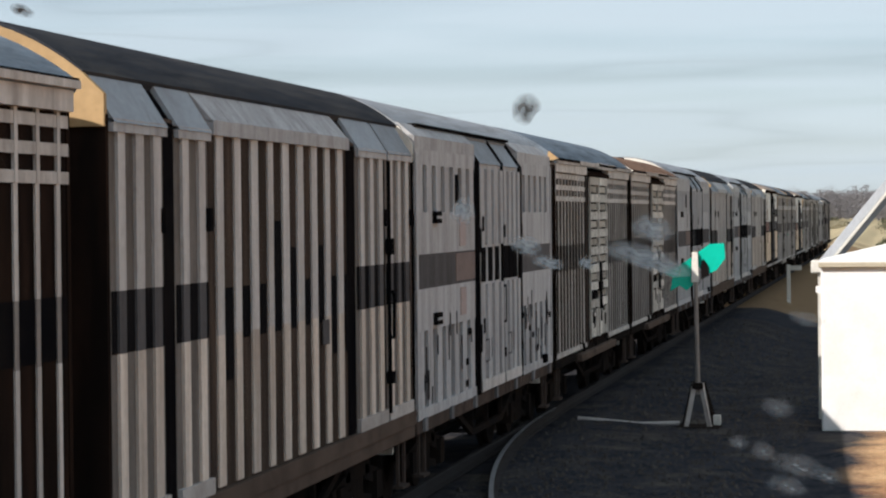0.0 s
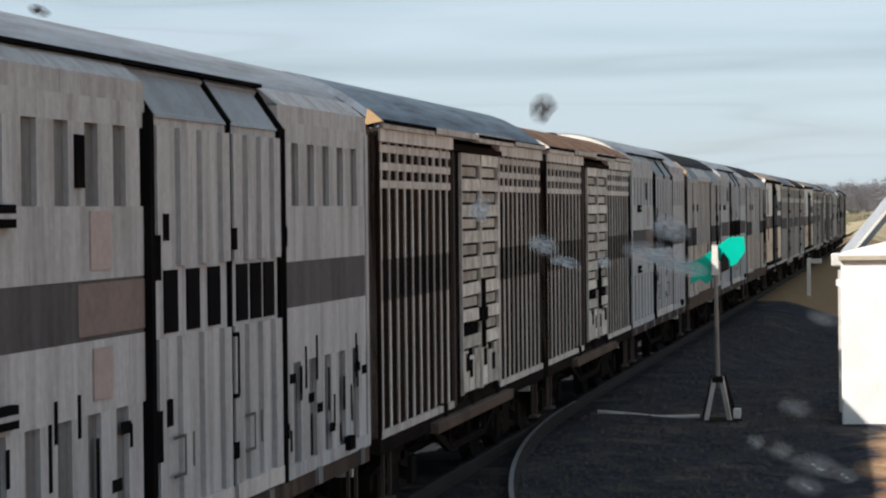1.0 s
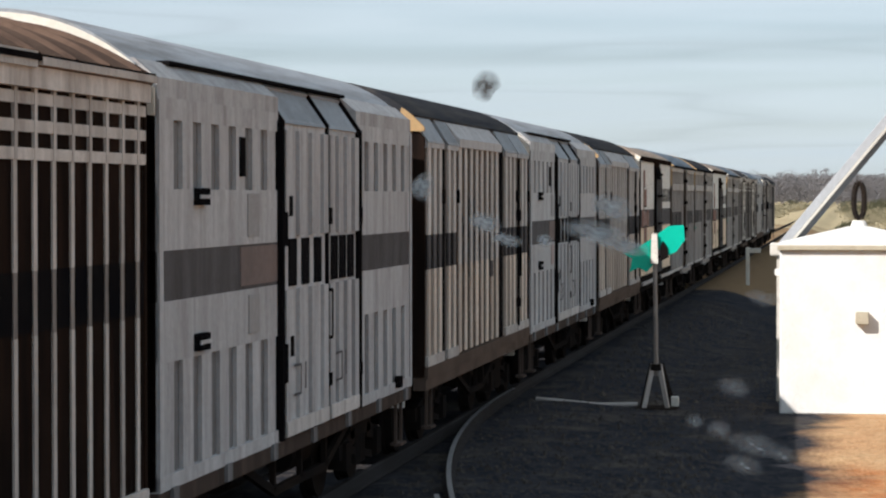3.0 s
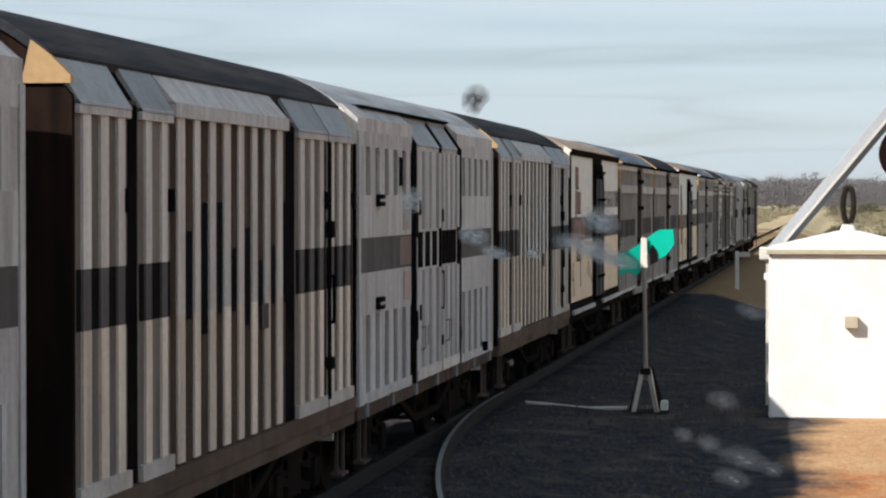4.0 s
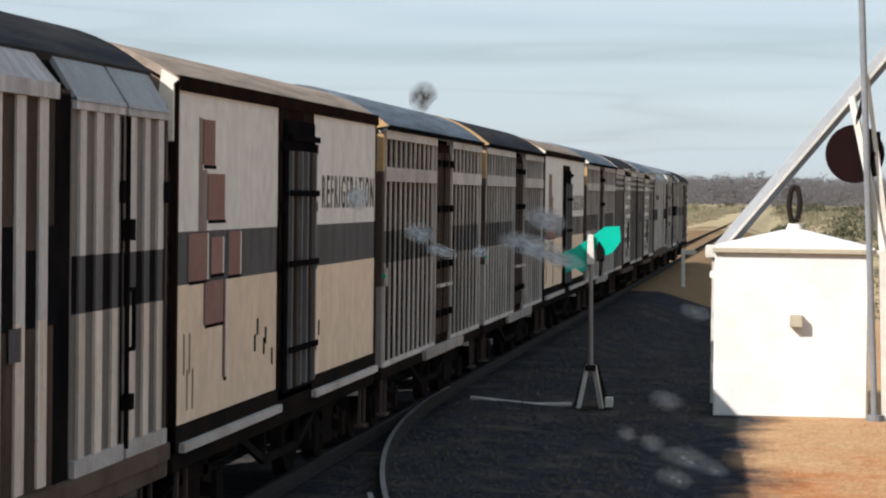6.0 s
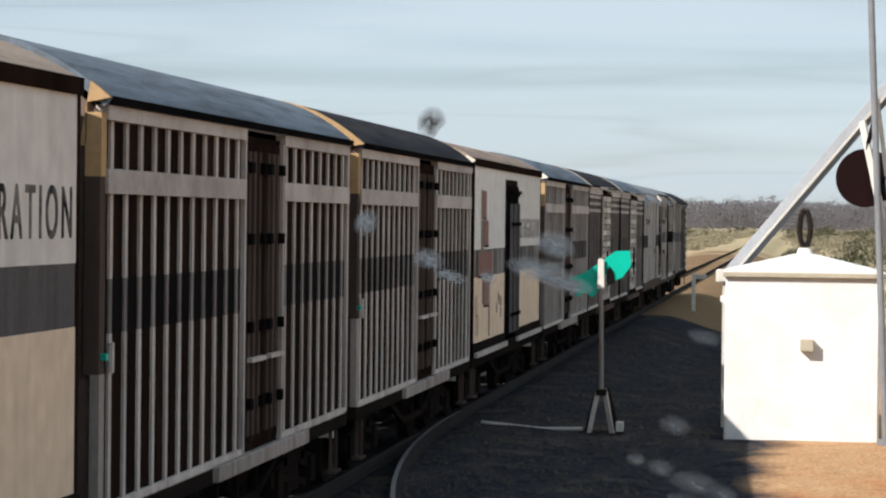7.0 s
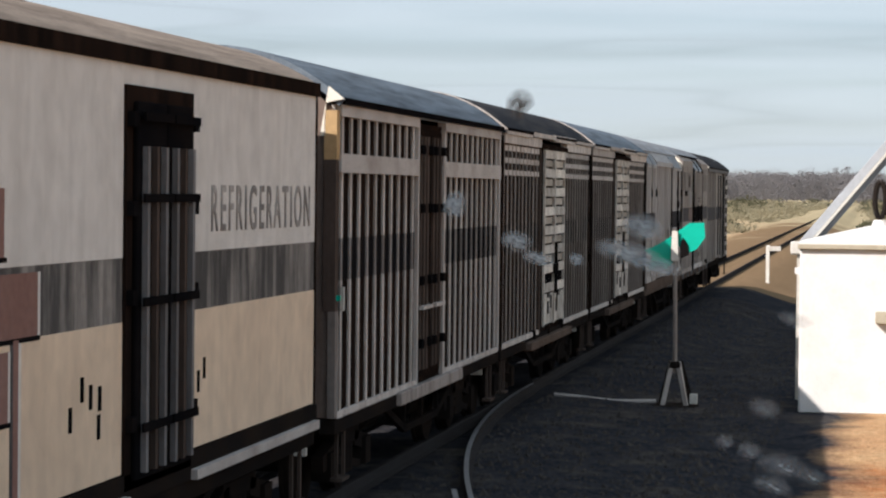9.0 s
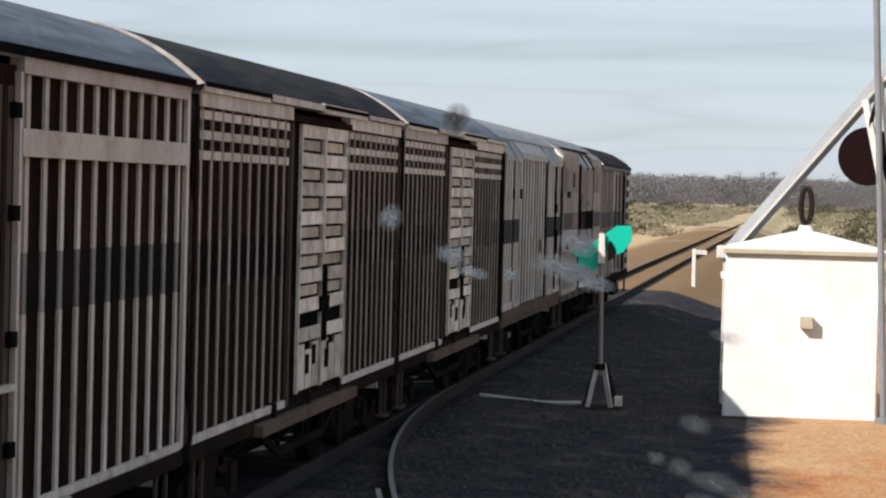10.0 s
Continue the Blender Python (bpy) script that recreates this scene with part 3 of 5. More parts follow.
def grey_van(start, length, seed, roof=ROOF_GREY, d0=3.95, d1=7.35, scribble=False, tail=False, panel=GREY, label="dirty light-grey steel box van with fluted sides and dark band"):
    rnd = random.Random(seed)
    w = empty("box_van", (MID, start, 0), label, "freight wagon", "wagons of the train")
    # The core's darker grey paints the shade between the ribs.
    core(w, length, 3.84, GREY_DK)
    running_gear(w, length, seed, BROWN_MID)
    for k in range(7):
        y = 0.3 + k * (length - 0.8) / 6
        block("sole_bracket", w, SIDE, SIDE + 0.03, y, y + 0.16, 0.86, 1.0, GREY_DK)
    dm = d0 + 0.56 * (d1 - d0)
    for y0, y1 in ((0.0, d0 - 0.06), (d1 + 0.06, length)):
        n = max(4, round((y1 - y0) / 0.52))
        block("flat_panel", w, 1.2, SIDE, y0, y1, 2.74, 3.19, panel)
        block("painted_band", w, 1.2, SIDE - 0.006, y0, y1, 2.37, 2.74, BAND)
        block("flat_panel", w, 1.2, SIDE, y0, y1, 1.92, 2.37, panel)
        block("top_rail", w, 1.2, SIDE, y0, y1, 3.70, 3.86, panel)
        block("bottom_rail", w, 1.2, SIDE + 0.01, y0, y1, 0.99, 1.10, panel)
        for z0, z1 in ((3.19, 3.70), (1.10, 1.92)):
            ribs(w, y0, y1, z0, z1, n, 0.30, panel, SIDE - 1.24)
        block("corner_post", w, 1.2, SIDE + 0.012, y0 if y0 < 1 else y1 - 0.1, y0 + 0.1 if y0 < 1 else y1, 1.0, 3.84, panel)
        block("top_panel", w, 1.2, SIDE - 0.004, y0, y1, 3.84, 4.00, panel)
        canted(w, y0, y1, panel, 3.99, 4.14, SIDE - 0.004, 1.10)
        if y0 < 1:
            for z in (3.13, 2.02):
                block("ticket_holder", w, SIDE, SIDE + 0.05, 1.0, 1.32, z - 0.06, z + 0.07, BLACK)
                block("ticket_holder_lip", w, SIDE + 0.05, SIDE + 0.06, 1.0, 1.32, z - 0.01, z + 0.02, panel)
            block("plate", w, SIDE, SIDE + 0.012, 2.72, 3.12, 2.80, 3.16, surface_plate(rnd))
            block("plate", w, SIDE, SIDE + 0.012, 2.75, 3.12, 2.0, 2.32, surface_plate(rnd))
            block("repainted_patch", w, SIDE - 0.006, SIDE + 0.002, 2.5, d0 - 0.1, 2.40, 2.72, PATCH)
            block("dark_flap", w, SIDE, SIDE + 0.02, 2.45, 2.6, 3.3, 3.62, BLACK)
    # Black sheets stand for the deep shade round and above the doors.
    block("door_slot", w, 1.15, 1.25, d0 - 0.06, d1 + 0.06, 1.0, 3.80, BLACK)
    canted(w, d0 - 0.06, d1 + 0.06, BLACK, 3.79, 4.115, SIDE, 1.05, "door_head")
    for y0, y1 in ((d0 + 0.05, dm - 0.05), (dm + 0.05, d1 - 0.05)):
        door = block("door", w, 1.21, SIDE + 0.01, y0, y1, 1.06, 3.82, panel, edge=0.01)
        c = (y0 + y1) / 2
        n = 3
        for k in range(n + 1):
            y = y0 + 0.10 + (y1 - y0 - 0.2) * k / n - c
            block("door_rib", door, 0.04, 0.075, y - 0.1, y + 0.1, -1.3, -0.13, panel)
            block("door_rib", door, 0.04, 0.075, y - 0.1, y + 0.1, 0.35, 1.28, panel)
        for k in range(n):
            y = y0 + 0.10 + (y1 - y0 - 0.2) * (k + 0.5) / n - c
            block("band_strip", door, 0.04, 0.055, y - 0.15, y + 0.15, -0.10, 0.32, BAND_BLACK)
        canted(w, y0 + 0.02, y1 - 0.02, GREY_BLUE, 3.78, 4.10, SIDE + 0.03, 1.09, "door_cap")
    for y, kind in ((d0 - 0.02, 0), (dm, 1), (d1 + 0.02, 2)):
        door_gear(w, y, 1.05, 3.8, SIDE - 0.01, kind)
    # Black strips, wide and proud, paint the depth shade at the door edges.
    block("door_frame", w, 1.2, SIDE + 0.05, d0 - 0.12, d0 - 0.03, 1.0, 3.80, BLACK)
    block("door_frame", w, 1.2, SIDE + 0.05, d1 + 0.03, d1 + 0.10, 1.0, 3.80, BLACK)
    for y in (d0 - 0.07, dm - 0.02, d1 + 0.03):
        canted(w, y, y + 0.045, BLACK, 3.80, 4.13, SIDE + 0.045, 1.10, "door_head_trim")
    # Black bar paints the shadow line below the roof edge.
    block("roof_gutter", w, 1.06, 1.16, 0.75, d1 + 0.05, 4.125, 4.155, BLACK)
    for y0 in (d0 + 0.35, dm + 0.3):
        for z in (1.36, 1.62):
            block("stencil_bar", w, SIDE + 0.045, SIDE + 0.05, y0, y0 + 0.26, z, z + 0.022, BAND)
        block("stencil_bar", w, SIDE + 0.045, SIDE + 0.05, y0 + 0.26, y0 + 0.29, 1.36, 1.64, BAND)
        block("stencil_bar", w, SIDE + 0.045, SIDE + 0.05, y0 + 0.46, y0 + 0.49, 1.4, 1.64, BAND)
    for y0, y1 in ((d0 + 0.06, dm - 0.06), (dm + 0.06, d1 - 0.06)):
        block("kick_plate", w, SIDE, SIDE + 0.055, y0, y1, 1.02, 1.15, RIB_PALE)
    for y in (d0 + 0.16, d0 + 0.2):
        block("vent_slot", w, SIDE, SIDE + 0.052, y, y + 0.13, 2.96 if y < d0 + 0.18 else 1.72, 3.14 if y < d0 + 0.18 else 1.9, BLACK)
    block("lamp_bracket", w, SIDE, SIDE + 0.06, length - 1.05, length - 0.85, 1.04, 1.16, BLACK)
    if scribble:
        for k in range(34):
            y = rnd.choice([rnd.uniform(0.3, 3.7), rnd.uniform(d1 + 0.25, length - 0.3)])
            z = rnd.uniform(1.15, 1.85)
            tall = rnd.random() < 0.6
            block("scrawl_bar", w, SIDE, SIDE + 0.004, y, y + (0.06 if tall else 0.2), z - 0.05, z + (rnd.uniform(0.1, 0.35) if tall else 0.03), BLACK)
    end_wall(w, 0.0, 1.0, 4.09, 0.36, 1.10, BROWN, cant=3.82)
    end_wall(w, -0.03, 3.72, 4.09, 0.36, 1.10, END_PALE, name="end_cap", cant=3.92)
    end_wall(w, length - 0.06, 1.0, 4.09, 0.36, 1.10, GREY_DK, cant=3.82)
    roof_mesh(w, length, 4.10, 0.38, 1.12, roof)
    canted(w, 0.0, length, roof, x0=-SIDE, x1=-1.06)
    block("loft", w, -0.98, 0.98, 0.05, length - 0.05, 3.8, 4.12, BLACK)
    return w


PATCH = surface("pinkish_repaint", (0.21, 0.165, 0.15), (0.15, 0.125, 0.115), 0.65, amount=0.8)
plates = []


def surface_plate(rnd):
    if not plates:
        plates.append(surface("pinkish_plate", (0.40, 0.33, 0.31), (0.30, 0.24, 0.22), 0.6))
        plates.append(surface("grey_plate", (0.36, 0.35, 0.34), (0.28, 0.26, 0.25), 0.6))
    return rnd.choice(plates)


def brown_van(start, length, seed, roof=ROOF_DARK, low=RIB_TAN, high=RIB_PALE):
    rnd = random.Random(seed)
    w = empty("ribbed_van", (MID, start, 0), "brown freight van with weathered cream ribs and end doors", "freight wagon", "wagons of the train")
    core(w, length, 3.84, BROWN_MID)
    running_gear(w, length, seed, RUST)
    # Dark sheet over the core paints the recess shade behind the uprights.
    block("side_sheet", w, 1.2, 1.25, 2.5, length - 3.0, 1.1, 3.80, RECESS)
    block("bottom_rail", w, 1.2, SIDE + 0.02, 0, length, 0.98, 1.12, RUST)
    e = length

    def upright(parent, y, x0, x1, z_off, wd, band=None):
        """One upright in its paint zones: pale above, tan below, the band between on the doors alone."""
        zb = 2.27
        zt = 2.68 if band else zb
        block("rib", parent, x0, x1, y - wd, y + wd, zt - z_off, 3.78 - z_off, high)
        if band:
            block("rib", parent, x0, x1 - 0.002, y - wd, y + wd, zb - z_off, zt - z_off, band)
        block("rib", parent, x0, x1, y - wd, y + wd, 1.14 - z_off, zb - z_off, low)

    for k, (y0, y1) in enumerate(((0.08, 1.30), (1.58, 2.45), (e - 2.75, e - 1.42), (e - 1.34, e - 0.08))):
        door = block("door", w, 1.2, 1.255, y0, y1, 1.12, 3.80, DOOR_GREY, edge=0.008)
        c = (y0 + y1) / 2
        n = 3 if y1 - y0 > 1.1 else 2
        for j in range(n):
            upright(door, y0 + (y1 - y0) * (j + 0.5) / n - c, 0.0275, 0.050, 2.46, 0.085 + rnd.uniform(-0.01, 0.01), BAND)
        block("band_patch", door, 0.0275, 0.031, y0 - c + 0.01, y1 - c - 0.01, 2.27 - 2.46, 2.68 - 2.46, BAND_BLACK)
        block("head_strip", door, 0.0275, 0.062, y0 - c, y1 - c, 1.25, 1.335, GREY)
        block("kick_plate", door, 0.0275, 0.065, y0 - c, y1 - c, -1.36, -1.22, STEEL_LT)
        canted(w, y0, y1, GREY_BLUE, 3.77, 4.12, SIDE + 0.02, 1.08, "door_cap")
        block("latch", w, 1.26, 1.31, y1 - 0.13, y1 - 0.04, 3.05, 3.22, BLACK)
    for y0, y1 in ((1.31, 1.57), (e - 3.15, e - 2.77), (e - 1.41, e - 1.35)):
        # Gaps between doors are filled black for their shade.
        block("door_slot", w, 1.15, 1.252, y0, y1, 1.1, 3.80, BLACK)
        canted(w, y0, y1, BLACK, 3.79, 4.115, SIDE - 0.02, 1.04, "door_head")
    n = round((e - 3.2 - 2.5) / 0.5)
    step = (e - 5.7) / n
    for k in range(n):
        y = 2.5 + step * (k + 0.5)
        upright(w, y, 1.24, 1.268, 0.0, 0.098 + rnd.uniform(-0.014, 0.014))
        top = 2.62 + rnd.choice((0, 0, 0.12, 0.28, 0.5))
        block("band_patch", w, 1.2, 1.2535, y + 0.12, y + step - 0.12, 2.22 + rnd.choice((0, 0, -0.14, -0.3)), top, BAND_BLACK)
    y = 2.5 + step * (n - 2)
    block("dark_smear", w, 1.268, 1.274, y, y + 0.26, 2.02, 2.24, BAND)
    canted(w, 2.5, e - 3.18, GREY, 3.86, 4.13)
    block("top_rail", w, 1.2, SIDE + 0.015, 2.5, e - 3.18, 3.76, 3.87, GREY)
    door_gear(w, e - 1.38, 1.2, 3.7, 1.27)
    end_wall(w, 0.0, 1.0, 4.09, 0.36, 1.10, BROWN, cant=3.82)
    end_wall(w, -0.03, 3.74 if start == -52.6 else 3.90, 4.09, 0.36, 1.10, END, name="end_cap", cant=3.95)
    end_wall(w, length - 0.06, 1.0, 4.09, 0.36, 1.10, BROWN_MID, cant=3.82)
    roof_mesh(w, length, 4.10, 0.38, 1.12, roof)
    canted(w, 0.0, length, roof, x0=-SIDE, x1=-1.06)
    block("loft", w, -0.98, 0.98, 0.05, length - 0.05, 3.8, 4.12, BLACK)
    return w


def louvre_wagon(start, length, seed, roof=ROOF_BLUE, roof_ribs=0, end=END, rise=0.49, rib=RIB):
    rnd = random.Random(seed)
    w = empty("louvre_wagon", (MID, start, 0), "brown louvred wagon with grey uprights and whitish slatted doors", "freight wagon", "wagons of the train")
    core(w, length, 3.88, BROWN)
    running_gear(w, length, seed, IRON)
    for y0, y1 in ((0.05, 3.9), (7.05, length - 0.05)):
        n = round((y1 - y0) / 0.37)
        ribs(w, y0, y1, 1.0, 3.42, n, 0.070, rib, 0.019, band=(2.28, 2.68, RIB_OLD))
        for z in (3.36, 3.53, 3.70):
            block("louvre", w, 1.2, 1.262, y0, y1, z, z + 0.075, RIB)
        ribs(w, y0, y1, 3.36, 3.80, n, 0.055, rib, 0.026)
        block("top_rail", w, 1.2, SIDE + 0.02, y0, y1, 3.80, 3.93, RIB)
        block("bottom_rail", w, 1.2, SIDE, y0, y1, 0.99, 1.06, RIB)
        block("painted_band", w, 1.2, 1.249, y0, y1, 2.30, 2.68, BLACK)
    block("corner_post", w, 1.2, SIDE, 0.0, 0.09, 1.0, 3.9, BROWN)
    for k in range(4):
        y0 = length * k / 4 + 0.03
        block("gutter", w, 1.24, SIDE + 0.05 + 0.012 * (k % 2), y0, y0 + length / 4 - 0.06, 3.92 + 0.02 * (k % 2), 3.99 + 0.015 * (k % 3), RIB)
    block("door_track", w, 1.2, SIDE + 0.035, 3.9, 7.1, 3.79, 3.85, BROWN)
    for y0, y1 in ((4.42, 5.68), (5.72, 6.98)):
        # Black backing paints the shade in the gaps between slats.
        door = block("slatted_door", w, 1.2, 1.255, y0, y1, 1.08, 3.78, BLACK)
        h = (y1 - y0) / 2
        block("stile", door, 0.0275, 0.062, -h, -h + 0.05, -1.35, 1.35, SLAT)
        block("stile", door, 0.0275, 0.062, h - 0.05, h, -1.35, 1.35, SLAT)
        block("head_board", door, 0.0275, 0.066, -h + 0.05, h - 0.05, 1.22, 1.35, SLAT)
        missing = rnd.choice((0, 1, 7))
        for k in range(7):
            z = -0.84 + k * 0.295
            ob = block("slat", door, 0.036, 0.060, -h + 0.05, h - 0.05, z, z + 0.135, SLAT)
            ob.matrix_basis = ob.matrix_basis @ pose(0, 0, 0, rnd.uniform(-0.5, 0.5), -3, 0)
            if k != missing:
                # Inner boards are coloured darker for the shade they stand in.
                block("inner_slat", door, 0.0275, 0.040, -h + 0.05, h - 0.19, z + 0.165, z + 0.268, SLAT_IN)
        # the lower boards stand upright, broken and patched
        for k in range(3):
            y = -h + 0.06 + k * (2 * h - 0.12) / 3
            block("lower_board", door, 0.0275, 0.056, y, y + (2 * h - 0.12) / 3 - 0.05, -1.33, -0.87 - 0.07 * (k % 2), SLAT)
        for k in range(2):
            y = rnd.uniform(-h + 0.05, h - 0.35)
            block("dark_patch", door, 0.0565, 0.061, y, y + rnd.uniform(0.12, 0.26), -1.18 + k * 0.08, -0.98 + k * 0.08, BLACK)
    block("lock_plate", w, 1.25, 1.325, 5.5, 5.93, 1.86, 2.02, BLACK)
    block("lock_bar", w, 1.25, 1.33, 5.66, 5.76, 1.55, 2.35, BLACK)
    block("door_stop", w, 1.2, SIDE, 3.95, 4.05, 1.0, 3.85, BROWN_MID)
    # Black sheet paints the shade of the gap before the doors.
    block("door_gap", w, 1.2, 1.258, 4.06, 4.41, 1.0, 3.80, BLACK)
    step = block("step_board", w, 1.22, 1.37, 2.5, 7.5, 0.82, 0.94, RUST, edge=0.01)
    for y in (-1.7, 0, 1.7):
        block("step_bracket", step, -0.06, 0.02, y - 0.04, y + 0.04, 0.05, 0.20, IRON)
    end_wall(w, 0.0, 1.0, 3.92, rise, 1.30, END_BROWN)
    end_wall(w, -0.05, 3.64, 3.98, rise, 1.33, end, name="end_cap")
    end_wall(w, length - 0.06, 1.0, 3.92, rise, 1.30, BROWN)
    block("eave", w, 1.2, SIDE + 0.058, 0.05, length - 0.05, 3.965, 4.005, BLACK)
    roof_mesh(w, length, 3.98, rise, 1.33, roof, ribs=roof_ribs)
    if roof_ribs:
        block("roof_vent", w, -0.2, 0.3, 7.75, 8.3, 4.30, 4.43, BLACK, edge=0.02)
    return w


def cattle_wagon(start, length, seed, roof=ROOF_DARK, door0=4.85, end=END):
    rnd = random.Random(seed)
    w = empty("slatted_wagon", (MID, start, 0), "dark brown wagon with pale uprights and board below eaves", "freight wagon", "wagons of the train")
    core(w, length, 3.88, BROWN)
    running_gear(w, length, seed, IRON)
    door1 = door0 + 1.62
    for y0, y1 in ((0.08, door0 - 0.05), (door1 + 0.05, length - 0.08)):
        n = round((y1 - y0) / 0.42)
        ribs(w, y0, y1, 1.0, 3.30, n, 0.08, RIB, 0.026, band=(2.28, 2.68, RIB_DIM))
        ribs(w, y0, y1, 3.48, 3.84, n, 0.08, RIB, 0.028)
        block("pale_board", w, 1.2, SIDE + 0.02, y0, y1, 3.30, 3.48, STEEL_LT)
        block("top_rail", w, 1.2, SIDE + 0.02, y0, y1, 3.83, 3.95, STEEL_LT)
        block("bottom_rail", w, 1.2, SIDE, y0, y1, 0.98, 1.05, RIB)
        block("painted_band", w, 1.2, 1.249, y0, y1, 2.28, 2.68, BAND_BLACK)
    block("corner_post", w, 1.2, SIDE, length - 0.09, length, 1.0, 3.88, RIB)
    # Post changes colour by height; its bright top paints the sunlit corner.
    block("corner_post", w, 1.21, SIDE, -0.05, 0.09, 1.0, 2.0, RIB_OLD)
    block("corner_post", w, 1.16, SIDE - 0.004, -0.05, 0.09, 2.0, 3.42, BROWN_MID)
    block("corner_post", w, 1.16, SIDE, -0.05, 0.09, 3.42, 3.88, END)
    lever = block("hand_lever", w, SIDE, SIDE + 0.03, 0.20, 0.24, 2.0, 2.22, WHITE_STEEL, "white lever with green tag")
    block("green_tag", lever, -0.03, 0.02, -0.22, -0.16, -0.01, 0.04, GREEN)
    for y0, y1 in ((door0, door0 + 0.79), (door0 + 0.83, door1)):
        door = block("door", w, 1.2, 1.255, y0, y1, 1.06, 3.82, BROWN, edge=0.008)
        for k in range(3):
            y = -0.22 + 0.22 * k
            block("door_rib", door, 0.0275, 0.055, y - 0.05, y + 0.05, -1.3, 1.3, BROWN_MID)
        for z in (-1.05, -0.35, 0.45, 1.1):
            block("hinge", door, 0.055, 0.10, -0.33, -0.2, z, z + 0.1, BLACK)
            block("hinge", door, 0.055, 0.10, 0.2, 0.33, z, z + 0.1, BLACK)
        block("latch", door, 0.055, 0.11, -0.3, 0.3, -0.62, -0.58, RIB)
    block("door_post", w, 1.2, SIDE + 0.01, door0 - 0.07, door0 - 0.01, 1.0, 3.84, RIB)
    block("door_post", w, 1.2, SIDE + 0.01, door1 + 0.01, door1 + 0.07, 1.0, 3.84, RIB)
    block("threshold", w, 1.2, SIDE + 0.06, door0 - 1.2, door1 + 1.2, 0.86, 1.0, RIB_OLD, edge=0.01)
    end_wall(w, 0.0, 1.0, 3.92, 0.49, 1.30, END_BROWN)
    end_wall(w, -0.05, 3.64, 3.98, 0.48, 1.33, end, name="end_cap")
    end_wall(w, length - 0.06, 1.0, 3.92, 0.49, 1.30, BROWN)
    block("eave", w, 1.2, SIDE + 0.058, 0.05, length - 0.05, 3.94, 4.00, BLACK)
    roof_mesh(w, length, 3.98, 0.48, 1.33, roof)
    return w


def lettering(word, size_z, length, material):
    """Mesh letters that read along +y on a wall facing +x, fitted to a width and height."""
    key = ("word", word, material.name)
    if key not in shared:
        cu = bpy.data.curves.new("lettering", "FONT")
        cu.body, cu.size, cu.extrude, cu.offset, cu.space_character = word, 1.0, 0.004, 0.008, 1.38
        tmp = bpy.data.objects.new("lettering", cu)
        scene.collection.objects.link(tmp)
        me = bpy.data.meshes.new_from_object(tmp.evaluated_get(bpy.context.evaluated_depsgraph_get()))
        bpy.data.objects.remove(tmp)
        xs, ys = [v.co.x for v in me.vertices], [v.co.y for v in me.vertices]
        sx, sy = length / (max(xs) - min(xs)), size_z / (max(ys) - min(ys))
        for v in me.vertices:
            v.co = Vector((v.co.z, (v.co.x - min(xs)) * sx, (v.co.y - min(ys)) * sy))
        me.materials.clear()
        me.materials.append(material)
        shared[key] = me
    return shared[key]


LETTER_FAINT = surface("faded_lettering", (0.20, 0.19, 0.18), (0.52, 0.49, 0.45), 0.7, amount=1.0, stain=3.0)
LETTER_OLD = surface("worn_lettering", (0.03, 0.03, 0.032), (0.40, 0.375, 0.34), 0.7, amount=0.8, stain=3.5)


